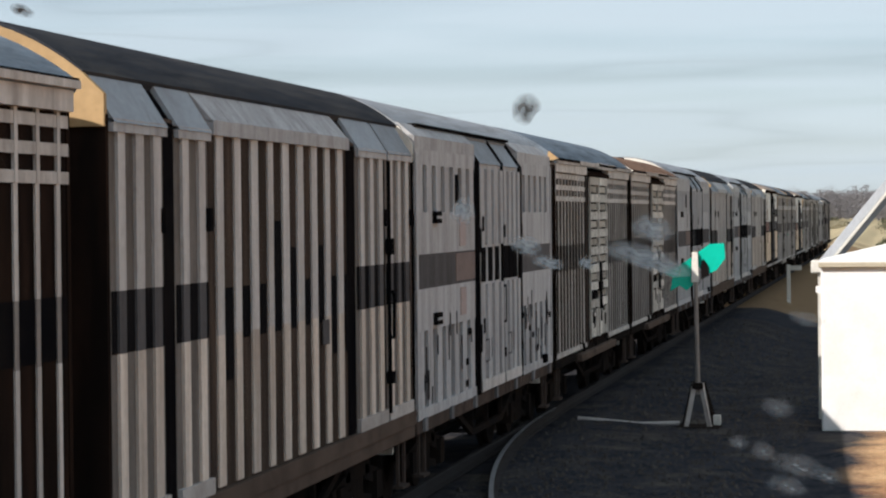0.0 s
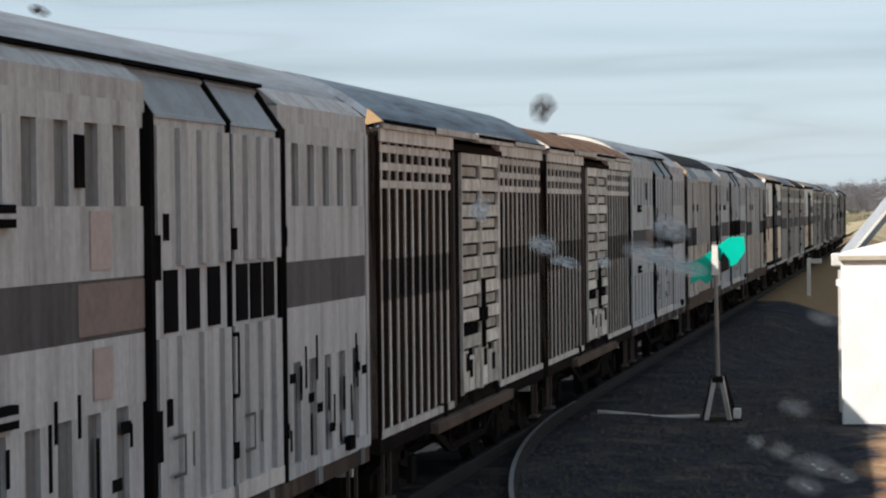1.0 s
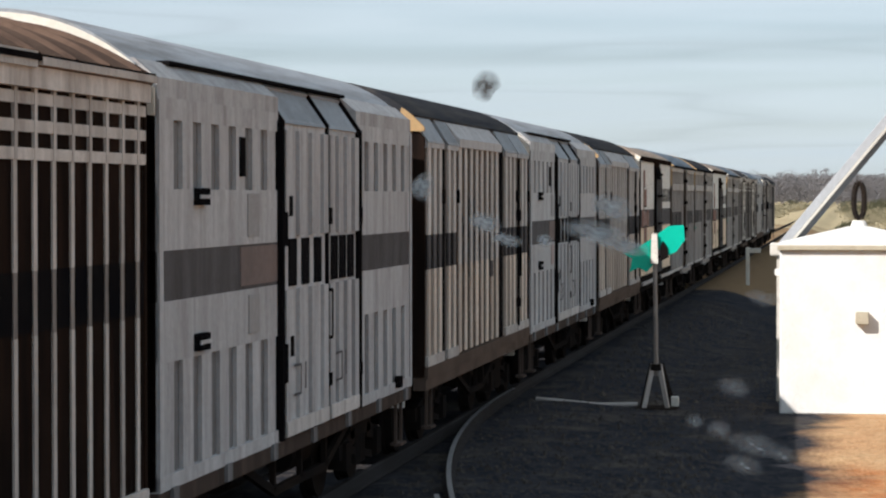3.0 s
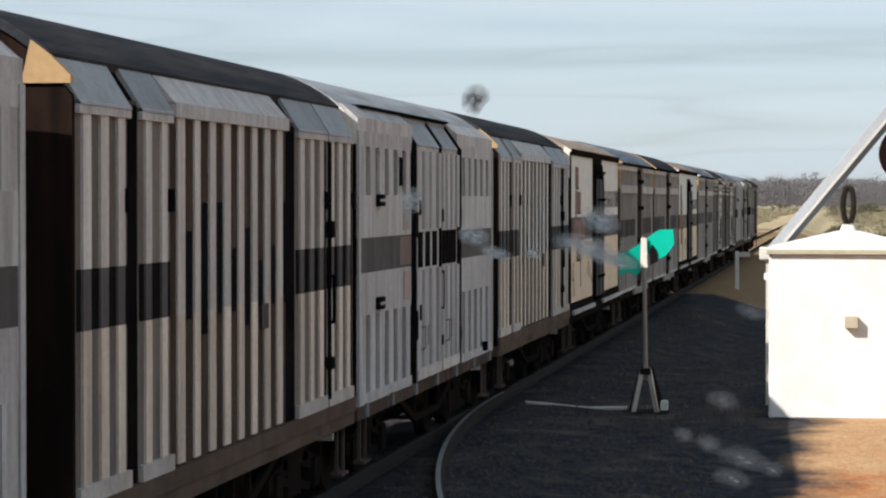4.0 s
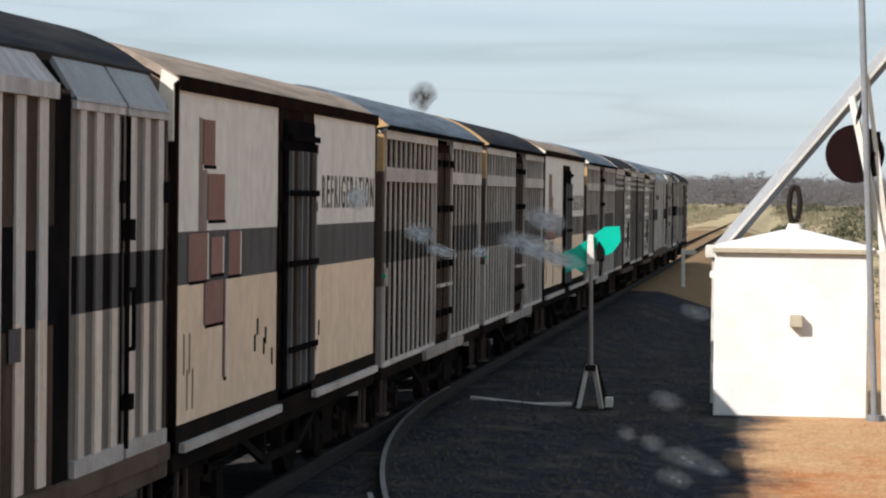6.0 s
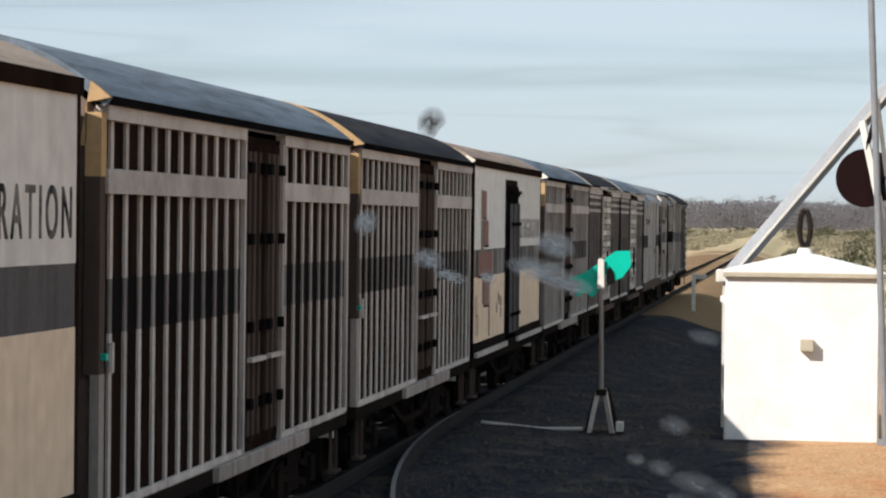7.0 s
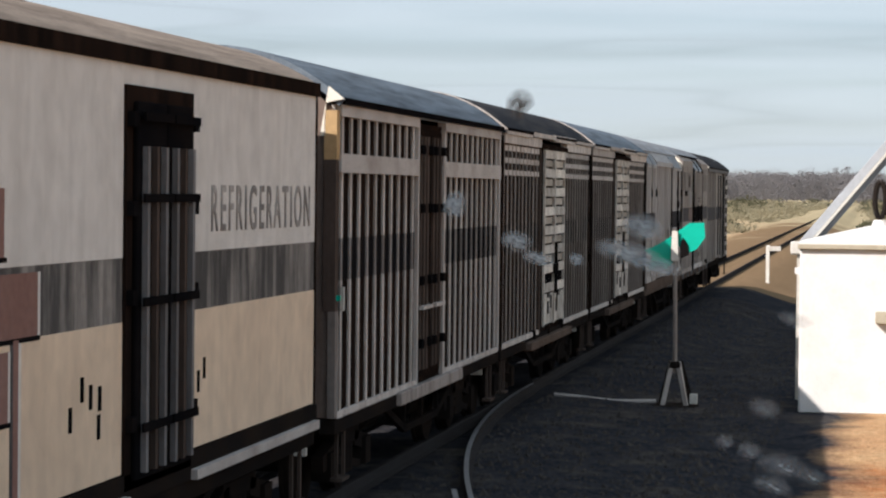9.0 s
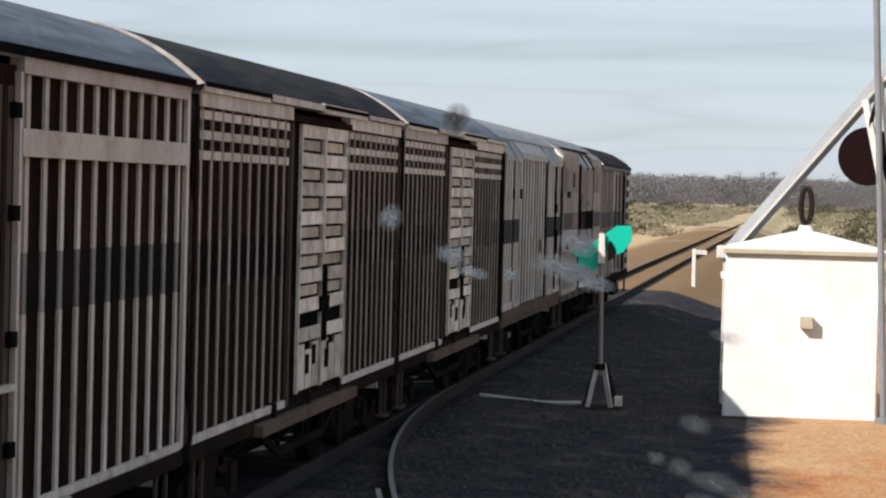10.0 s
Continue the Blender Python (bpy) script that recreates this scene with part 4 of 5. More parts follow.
def reefer(start, length, seed, roof=ROOF_DUST, faded=False):
    b0, b1, zt = (2.24, 2.67, 2.81) if faded else (2.37, 2.81, 2.98)
    rnd = random.Random(seed)
    w = empty("refrigerator_van", (MID, start, 0), "cream refrigerator van with dark band, red emblem and black doors", "freight wagon", "wagons of the train")
    core(w, length, 3.98, CREAM)
    running_gear(w, length, seed, IRON)
    d0, d1 = (4.25, 5.95) if faded else (4.15, 5.95)
    dz, dmid = (3.72, 5.12) if faded else (3.86, 5.1)
    for y0, y1 in ((0.06, d0), (d1, length - 0.06)):
        block("upper_panel", w, 1.2, SIDE, y0, y1, b1, 3.97, CREAM)
        block("painted_band", w, 1.2, SIDE - 0.004, y0, y1, b0, b1, BAND if not faded else BAND_DUSTY)
        block("lower_panel", w, 1.2, SIDE, y0, y1, 1.22, b0, CREAM_LOW)
    block("bottom_rail", w, 1.2, SIDE + 0.02, 0, length, 1.0, 1.21, IRON)
    block("drip_strip", w, 1.22, SIDE + 0.07, 0.1, d0, 1.0, 1.075, STEEL_LT)
    block("drip_strip", w, 1.22, SIDE + 0.07, d1, length - 0.1, 1.0, 1.075, STEEL_LT)
    for y in (0.0, length - 0.07):
        block("corner_post", w, 1.2, SIDE + 0.006, y, y + 0.07, 1.0, 4.0, BROWN)
    block("cant_rail", w, 1.15, SIDE + 0.03, 0, length, 3.97, 4.09, BROWN)
    block("door_frame", w, 1.2, SIDE + 0.02, d0 + 0.01, d1 - 0.01, 1.1, dz + 0.11, BROWN)
    if faded:
        block("upper_panel", w, 1.2, SIDE, d0, d1, dz + 0.11, 3.97, CREAM)
    for y0, y1 in ((d0 + 0.15, dmid - 0.02), (dmid + 0.02, d1 - 0.15)):
        door = block("door", w, SIDE + 0.02, SIDE + 0.06, y0, y1, 1.16, dz, BLACK, edge=0.01)
        hw, ht = (y1 - y0) / 2, (dz - 1.16) / 2
        for k in range(3):
            y = hw * 0.64 * (k - 1)
            block("door_rod", door, 0.02, 0.06, y - 0.03, y + 0.03, 0.05 - ht, ht - 0.3, GREY_DK if k != 1 else BROWN_MID)
        for z in (-0.95, -0.1, 0.6, 1.15):
            block("hinge", door, 0.055, 0.075, -hw, hw, z, z + 0.06, BLACK)
    for y in (d0 + 0.02, d1 - 0.14):
        for z in (1.5, 2.35, 2.95, 3.55):
            block("hinge_block", w, SIDE + 0.02, SIDE + 0.07, y, y + 0.12, z, z + 0.1, BLACK)
    x = SIDE
    if not faded:
        emblem = ((0.98, 1.40, 3.37, 3.76), (1.16, 1.80, 2.90, 3.30), (0.47, 1.14, b0 + 0.02, b1 - 0.02), (1.30, 1.74, b0 + 0.06, b1 - 0.06), (1.98, 2.46, b0 + 0.03, b1 - 0.02), (1.07, 1.76, 2.0, b0))
        line = (1.82, 1.88, 1.5, b0)
        under = ((0.80, 0.93, b1, 3.77), (0.93, 1.11, b1, 3.33))
    else:
        emblem = ((1.16, 1.62, 3.17, 3.60), (1.36, 1.90, 2.73, 3.13), (0.60, 2.50, b0 + 0.01, b1 - 0.04), (1.36, 1.98, 1.77, 2.18))
        line = (2.07, 2.16, 1.29, b0)
        under = ((0.94, 1.11, b1 - 0.03, 3.62), (1.11, 1.31, b1 - 0.03, 3.13), (1.14, 1.31, 1.8, b0))
    for a, b, z0, z1 in emblem + (line,):
        block("emblem_shape", w, x, x + 0.004, a, b, z0, z1, RED)
        block("emblem_edge", w, x, x + 0.003, b, b + 0.05, z0, z1, CREAM)
        block("emblem_edge", w, x, x + 0.003, a - 0.05, a, z0, z1, BAND)
        block("emblem_edge", w, x, x + 0.0035, a, b + 0.05, z0 - 0.03, z0, BAND_BLACK)
    for a, b, z0, z1 in under:
        block("emblem_shape", w, x, x + 0.0025, a, b, z0, z1, RED_OLD)
    for y0, z0 in ((0.42, 1.32), (0.30, 1.62)):
        block("stencil_bar", w, x, x + 0.004, y0, y0 + 0.04, z0, z0 + 0.34, RED_OLD)
        block("stencil_bar", w, x, x + 0.004, y0 + 0.2, y0 + 0.24, z0, z0 + 0.34, RED_OLD)
    for k in range(7):
        y = rnd.uniform(3.1, 4.0) if k < 5 else rnd.uniform(6.1, 6.5)
        z = rnd.uniform(1.45, 1.85)
        block("stencil_bar", w, x, x + 0.004, y, y + 0.07, z, z + 0.16, BLACK)
    put("lettering", lettering("REFRIGERATION", 0.36, 3.38, LETTER_FAINT if faded else LETTER_OLD), w, (x + 0.003, d1 + 0.58, zt), label="dark stencilled lettering")
    end_wall(w, 0.0, 1.0, 4.05, 0.33, 1.27, END_BROWN)
    end_wall(w, -0.04, 3.86 if faded else 3.55, 4.05, 0.33, 1.29, END_PALE, name="end_cap", cant=4.02)
    end_wall(w, length - 0.06, 1.0, 4.05, 0.33, 1.27, BROWN)
    roof_mesh(w, length, 4.07, 0.35, 1.30, roof, ribs=0)
    return w


def tail_van(start, length, seed):
    w = empty("tail_van", (MID, start, 0), "dark grey box van with an end ladder, last of the train", "freight wagon", "wagons of the train")
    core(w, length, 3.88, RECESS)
    running_gear(w, length, seed, IRON)
    for y0, y1 in ((0.0, 3.8), (6.3, 7.5)):
        ribs(w, y0, y1, 1.0, 3.8, round((y1 - y0) / 0.5), 0.22, RIB_OLD, 0.02)
        block("painted_band", w, 1.2, 1.262, y0, y1, 2.3, 2.7, BAND)
    for y0, y1 in ((3.9, 5.05), (5.1, 6.2)):
        door = block("door", w, 1.2, SIDE, y0, y1, 1.05, 3.8, GREY_DIRTY, edge=0.01)
        block("band_strip", door, 0.04, 0.046, -0.5, 0.5, -0.12, 0.28, BAND)
        block("locking_rod", door, 0.04, 0.07, 0.44, 0.48, -1.3, 1.3, BLACK)
    block("guard_door", w, 1.2, SIDE - 0.02, 7.6, 8.9, 1.05, 3.7, BLACK)
    for y in (7.52, 8.9):
        block("door_post", w, 1.2, SIDE, y, y + 0.08, 1.0, 3.8, RIB_OLD)
    block("top_rail", w, 1.2, SIDE + 0.02, 0, length, 3.80, 3.94, GREY_DK)
    ladder = block("ladder", w, 1.25, SIDE, 9.1, 9.2, 0.9, 3.9, GREY_DK, "pale steel ladder")
    block("stile", ladder, -0.015, 0.015, 1.1, 1.2, -1.5, 1.5, GREY_DK)
    for k in range(9):
        block("rung", ladder, -0.01, 0.03, 0.05, 1.1, -1.35 + k * 0.32, -1.23 + k * 0.32, STEEL_LT)
    end_wall(w, 0.0, 1.0, 3.92, 0.5, 1.30, BROWN)
    end_wall(w, -0.03, 3.70, 3.92, 0.5, 1.30, END_PALE, name="end_cap")
    end_wall(w, length - 0.06, 1.0, 3.92, 0.5, 1.30, BROWN_MID)
    roof_mesh(w, length, 3.94, 0.5, 1.33, ROOF_DARK)
    return w


TRAIN = [
    (louvre_wagon(-63.8, 10.5, 20, rise=0.42), -63.8),
    (brown_van(-52.6, 10.4, 1), -52.6),
    (grey_van(-42.05, 10.7, 2, scribble=True), -42.05),
    (louvre_wagon(-30.85, 10.7, 3), -30.85),
    (louvre_wagon(-19.75, 10.5, 4, ROOF_RUST, 14, END_PALE, 0.36), -19.75),
    (grey_van(-9.05, 10.6, 5), -9.05),
    (brown_van(2.6, 9.6, 6, ROOF_DARK), 2.6),
    (grey_van(12.4, 10.2, 7, d0=3.4, d1=6.8), 12.4),
    (brown_van(23.35, 9.75, 8, ROOF_DARK), 23.35),
    (reefer(33.3, 10.1, 9), 33.3),
    (cattle_wagon(44.0, 10.05, 10, ROOF_BLUE, 4.75), 44.0),
    (cattle_wagon(54.68, 10.0, 11, ROOF_DARK, 4.55), 54.68),
    (reefer(65.0, 10.2, 12, faded=True), 65.0),
    (cattle_wagon(76.1, 10.5, 13, ROOF_BLUE, 4.3, END_PALE), 76.1),
    (louvre_wagon(86.85, 10.7, 14, ROOF_DARK, end=RIB, rib=RIB_OLD), 86.85),
    (louvre_wagon(97.85, 10.8, 15, ROOF_BLUE, end=RIB, rib=RIB_OLD), 97.85),
    (brown_van(109.1, 10.3, 16, ROOF_GREY, RIB, RIB_PALE), 109.1),
    (grey_van(119.8, 10.4, 17, panel=GREY_DIRTY), 119.8),
    (tail_van(130.5, 10.6, 18), 130.5),
]


# ---- things beside the track ----
def white_hut():
    w = empty("white_hut", (0.14, 41.4, -0.32), "small white rendered hut with a shallow pyramid roof and lifting ring", "hut")
    block("wall", w, -1.24, 1.18, -1.18, 1.18, 0, 2.62, WHITE, edge=0.03)
    bm = bmesh.new()
    base = [(-1.26, -1.26), (1.26, -1.26), (1.26, 1.26), (-1.26, 1.26)]
    lo = [bm.verts.new((x, y, 2.62)) for x, y in base]
    mid = [bm.verts.new((x, y, 2.70)) for x, y in base]
    top = [bm.verts.new((x * 0.14, y * 0.14, 2.96)) for x, y in base]
    bm.faces.new(lo[::-1])
    for a, b in ((lo, mid), (mid, top)):
        for i in range(4):
            bm.faces.new((a[i], a[(i + 1) % 4], b[(i + 1) % 4], b[i]))
    bm.faces.new(top)
    part("roof", bm, WHITE, w)
    block("fascia", w, -1.275, 1.275, -1.275, 1.275, 2.60, 2.68, EAVE, "ochre-stained eave with its shadow line in the colour", edge=0.01)
    bm = bmesh.new()
    rod(bm, (0, 0, 2.94), (0, 0, 3.06), 0.15, 14, 0.10)
    part("roof_cap", bm, WHITE, w)
    bm = bmesh.new()
    pts = []
    for k in range(20):
        a = 2 * math.pi * k / 20
        pts.append((0.085 * math.sin(a), 0, 3.38 - 0.30 * math.cos(a)))
    for k in range(20):
        rod(bm, pts[k], pts[(k + 1) % 20], 0.045, 8)
    part("lifting_ring", bm, IRON, w, "dark iron ring")
    bm = bmesh.new()
    bmesh.ops.create_cube(bm, size=1.0, matrix=pose(0.05, -1.27, 1.54) @ Matrix.Diagonal((0.21, 0.2, 0.19, 1)))
    bmesh.ops.bevel(bm, geom=bm.edges[:], offset=0.012, segments=2, affect="EDGES")
    # Box takes the shaded eave colour to stand out from the white wall.
    part("vent_box", bm, EAVE, w)
    block("ledge", w, -1.32, -1.16, -1.1, -0.9, 2.20, 2.30, WHITE)
    return w


white_hut()


def jib():
    """Slanting box beam with its stays and a round disc, beside the hut."""
    w = empty("slanting_jib", (1.45, 39.9, -0.32), "galvanised slanting jib on white steel posts with a dark disc", "crane")
    ox = Vector((-1.45, -39.9, 0.32))
    def slanted(name, p0, p1, deep, material, label=""):
        """A strip of the beam between two heights across its slope."""
        m, up = (p0 + p1) / 2, Vector((-0.77, 0, 0.64))
        b2 = bmesh.new()
        beam(b2, Vector((-1.20, 42.9, 2.31)) + up * m + ox, Vector((3.05, 42.9, 7.45)) + up * m + ox, deep, p1 - p0)
        bmesh.ops.bevel(b2, geom=b2.edges[:], offset=0.006, segments=1, affect="EDGES")
        return part(name, b2, material, w, label)

    slanted("beam", -0.115, 0.02, 0.16, ALU, "galvanised box beam")
    slanted("flange", -0.165, -0.117, 0.24, WHITE_STEEL)
    slanted("lower_web", -0.25, -0.167, 0.10, POLE)
    bm = bmesh.new()
    bmesh.ops.create_cube(bm, size=1.0, matrix=Matrix.Translation(Vector((-1.16, 42.9, 2.24)) + ox) @ Matrix.Diagonal((0.34, 0.3, 0.22, 1)))
    bmesh.ops.bevel(bm, geom=bm.edges[:], offset=0.02, segments=1, affect="EDGES")
    part("beam_foot", bm, WHITE_STEEL, w)
    bm = bmesh.new()
    beam(bm, Vector((-1.16, 42.9, -0.4)) + ox, Vector((-1.16, 42.9, 2.2)) + ox, 0.12, 0.12)
    part("foot_post", bm, WHITE_STEEL, w)
    bm = bmesh.new()
    rod(bm, Vector((1.42, 39.8, -0.34)) + ox, Vector((1.04, 39.8, 8.0)) + ox, 0.052, 14)
    part("pole", bm, POLE, w, "grey round pole")
    bm = bmesh.new()
    rod(bm, Vector((1.42, 39.8, -0.34)) + ox, Vector((1.42, 39.8, -0.2)) + ox, 0.13, 12)
    part("pole_foot", bm, POLE, w)
    bm = bmesh.new()
    beam(bm, Vector((1.60, 39.9, -0.34)) + ox, Vector((1.52, 39.9, 2.35)) + ox, 0.15, 0.14)
    beam(bm, Vector((1.36, 39.9, 2.33)) + ox, Vector((1.64, 39.9, 2.33)) + ox, 0.06, 0.06)
    part("post", bm, WHITE_STEEL, w, "white channel post")
    bm = bmesh.new()
    beam(bm, Vector((1.52, 39.9, 2.35)) + ox, Vector((1.00, 40.1, 4.75)) + ox, 0.07, 0.10)
    beam(bm, Vector((1.60, 39.98, 2.35)) + ox, Vector((1.22, 39.98, 5.1)) + ox, 0.05, 0.07)
    part("stay", bm, WHITE_STEEL, w)
    bm = bmesh.new()
    c = Vector((1.06, 40.12, 3.86)) + ox
    rod(bm, c + Vector((0, 0.03, 0)), c + Vector((0, -0.03, 0)), 0.46, 28)
    part("disc", bm, DISC, w, "dark red round disc")
    bm = bmesh.new()
    bmesh.ops.create_cube(bm, size=1.0, matrix=Matrix.Translation(c + Vector((0.24, -0.04, 0.0))) @ Matrix.Diagonal((0.30, 0.03, 0.7, 1)))
    part("disc_plate", bm, BLACK, w)
    bm = bmesh.new()
    beam(bm, c + Vector((0.0, -0.04, 0.4)), c + Vector((0.12, -0.17, 0.9)), 0.05, 0.05)
    beam(bm, c + Vector((0.1, -0.06, 0.0)), c + Vector((0.3, -0.2, 0.0)), 0.05, 0.05)
    part("disc_bracket", bm, IRON, w)
    return w


jib()


def plate_mesh(bm, outline, y, thick=0.012):
    a = [bm.verts.new((x, y, z)) for x, z in outline]
    b = [bm.verts.new((x, y + thick, z)) for x, z in outline]
    bm.faces.new(a)
    bm.faces.new(b[::-1])
    for i in range(len(a)):
        bm.faces.new((a[i], b[i], b[(i + 1) % len(a)], a[(i + 1) % len(a)]))


def points_indicator():
    z0 = -0.31
    w = empty("points_indicator", (-3.08, 40.7, z0), "points indicator post with bright green vanes on a splayed stand", "railway signal")
    bm = bmesh.new()
    rod(bm, (0, 0, 0.55), (-0.03, 0, 2.86), 0.038, 12, 0.032)
    part("post", bm, RIB_OLD, w)
    for s in (-1, 1):
        bm = bmesh.new()
        beam(bm, (s * 0.05, -0.04, 0.74), (s * 0.20, -0.10, -0.02), 0.05, 0.07)
        part("leg", bm, STEEL_LT, w)
        bm = bmesh.new()
        beam(bm, (s * 0.07, 0.10, 0.74), (s * 0.26, 0.34, -0.02), 0.06, 0.07)
        part("leg", bm, IRON, w)
    block("collar", w, -0.09, 0.09, -0.09, 0.12, 0.64, 0.74, IRON, edge=0.01)
    block("lever_box", w, 0.24, 0.36, -0.06, 0.1, 0.06, 0.22, WHITE_STEEL, edge=0.01)
    block("base_board", w, -0.34, 0.34, -0.2, 0.42, -0.06, 0.04, SLEEPER)
    bm = bmesh.new()
    plate_mesh(bm, [(0.0, 2.62), (0.02, 2.84), (0.20, 2.97), (0.44, 2.98), (0.46, 2.74), (0.32, 2.55), (0.16, 2.48)], 0.02)
    vane = part("vane", bm, GREEN, w, "bright green enamelled vane")
    vane.matrix_basis = pose(0, 0, 0, 0, 0, -8)
    bm = bmesh.new()
    plate_mesh(bm, [(-0.04, 2.78), (-0.30, 2.62), (-0.54, 2.52), (-0.40, 2.44), (-0.44, 2.22), (-0.28, 2.30), (-0.16, 2.22), (-0.02, 2.36)], 0.03)
    vane = part("vane", bm, GREEN, w, "bright green enamelled vane")
    vane.matrix_basis = pose(0, 0, 0, 0, 0, 22)
    bm = bmesh.new()
    plate_mesh(bm, [(0.06, 2.62), (0.10, 2.74), (0.18, 2.62), (0.2, 2.46), (0.07, 2.40)], -0.035)
    part("lamp_hood", bm, BLACK, w)
    bm = bmesh.new()
    plate_mesh(bm, [(-0.085, 2.36), (-0.075, 2.84), (0.015, 2.84), (0.03, 2.36)], -0.06, 0.02)
    part("target_board", bm, WHITE_STEEL, w, "narrow cream board")
    bm = bmesh.new()
    rod(bm, (-0.3, -0.02, 0.09), (-0.95, -0.05, 0.075), 0.035, 8)
    rod(bm, (-0.95, -0.05, 0.075), (-1.95, 0.0, 0.16), 0.035, 8)
    part("throw_rod", bm, STEEL_LT, w)
    return w


points_indicator()


def loose_stones():
    """Ballast lumps and clods over the ground beside the tracks."""
    rnd = random.Random(11)
    verts, faces = [], []
    for k in range(9000):
        y = 18 + 62 * rnd.random() ** 1.3
        x = rnd.uniform(-5.2, -1.3)
        r = rnd.uniform(0.018, 0.05) * (1.6 if rnd.random() < 0.06 else 1.0)
        z, b = ground_z(x, y), len(verts)
        for j in range(5):
            a = 6.283 * j / 5 + rnd.uniform(-0.4, 0.4)
            verts.append((x + r * math.cos(a), y + r * math.sin(a), z - 0.01))
        verts.append((x + rnd.uniform(-r, r) * 0.4, y + rnd.uniform(-r, r) * 0.4, z + r * rnd.uniform(0.6, 1.1)))
        faces += [(b + j, b + (j + 1) % 5, b + 5) for j in range(5)]
    m = surface("ballast_stone", (0.050, 0.046, 0.044), (0.11, 0.095, 0.082), 0.9, amount=1.0, stain=6.0, bump=0)
    tagged(new("gravel", mesh_of("gravel", verts, faces, m)), "dark loose ballast stones strewn beside the tracks", "gravel", kind="stuff")


loose_stones()


def clods():
    """Small lumps of red earth on the open ground."""
    rnd = random.Random(12)
    verts, faces = [], []
    for k in range(4000):
        y = 20 + 40 * rnd.random() ** 1.2
        x = rnd.uniform(0.4, 5.5)
        if -1.2 < x < 1.5 and 39.4 < y < 43:
            continue
        r = rnd.uniform(0.012, 0.030)
        z, b = ground_z(x, y), len(verts)
        for j in range(5):
            a = 6.283 * j / 5 + rnd.uniform(-0.4, 0.4)
            verts.append((x + r * math.cos(a), y + r * math.sin(a), z - 0.01))
        verts.append((x, y, z + r * rnd.uniform(0.4, 0.9)))
        faces += [(b + j, b + (j + 1) % 5, b + 5) for j in range(5)]
    m = surface("earth_clod", (0.34, 0.16, 0.075), (0.42, 0.27, 0.15), 0.95, amount=1.0, stain=5.0, bump=0)
    tagged(new("earth_clods", mesh_of("earth_clods", verts, faces, m)), "small lumps of dry red earth", "earth", kind="stuff")


clods()


def marker_post():
    z = ground_z(-3.9, 98) - 0.05
    w = empty("marker_post", (-3.9, 98, z), "white marker post with a short arm", "post")
    block("post", w, -0.07, 0.07, -0.07, 0.07, 0, 1.5, WHITE_STEEL, edge=0.01)
    block("arm", w, 0.07, 0.5, -0.05, 0.05, 1.28, 1.46, WHITE_STEEL, edge=0.01)
    return w


marker_post()


# ---- scrub and trees on the plain ----
def leaf_stuff(name, label, spots, material, leaves, category):
    """Many irregular crowns, each a cloud of small leaf clumps over a few stems, in one mesh."""
    rnd = random.Random(len(spots))
    verts, faces = [], []
    for x, y, h, r in spots:
        z0 = ground_z(x, y)
        for k in range(3 if h < 6 else 1):
            a = rnd.uniform(0, 6.28)
            tx, ty, b = x + r * 0.3 * math.cos(a), y + r * 0.3 * math.sin(a), len(verts)
            t = 0.03 * h if h < 6 else 0.012 * h
            verts += [(x - t, y, z0 - 0.1), (x + t, y, z0 - 0.1), (x, y + t, z0 - 0.1), (tx, ty, z0 + h * 0.7)]
            faces += [(b, b + 1, b + 3), (b + 1, b + 2, b + 3), (b + 2, b, b + 3)]
        for k in range(leaves):
            a, q, v = rnd.uniform(0, 6.28), rnd.random() ** 0.5, rnd.random()
            rr = r * q * (1 - 0.35 * v) * rnd.uniform(0.8, 1.15)
            c = Vector((x + rr * math.cos(a), y + rr * math.sin(a), z0 + h * (0.12 + 0.85 * v * (1 - 0.35 * q * q))))
            s = r * rnd.uniform(0.05, 0.11) * (0.55 if leaves > 200 else 1.0)
            b = len(verts)
            cx, cy, cz = c
            for j in range(4):
                verts.append((cx + rnd.uniform(-s, s), cy + rnd.uniform(-s, s), cz + rnd.uniform(-s, s)))
            faces += [(b, b + 1, b + 2), (b, b + 2, b + 3), (b, b + 3, b + 1), (b + 1, b + 3, b + 2)]
    ob = new(name, mesh_of(name, verts, faces, material))
    ob.data.polygons.foreach_set("use_smooth", [True] * len(faces))
    return tagged(ob, label, category, kind="stuff")


def leaf_surface(name, base, second):
    """Leaves that let part of the light through."""
    m = surface(name, base, second, 0.9, amount=0.9, stain=0.2, bump=0)
    n, l = m.node_tree.nodes, m.node_tree.links
    b, out = n["Principled BSDF"], n["Material Output"]
    tl, mx_ = n.new("ShaderNodeBsdfTranslucent"), n.new("ShaderNodeMixShader")
    mx_.inputs["Fac"].default_value = 0.5
    l.new(b.inputs["Base Color"].links[0].from_socket, tl.inputs["Color"])
    l.new(b.outputs[0], mx_.inputs[1])
    l.new(tl.outputs[0], mx_.inputs[2])
    l.new(mx_.outputs[0], out.inputs["Surface"])
    return m


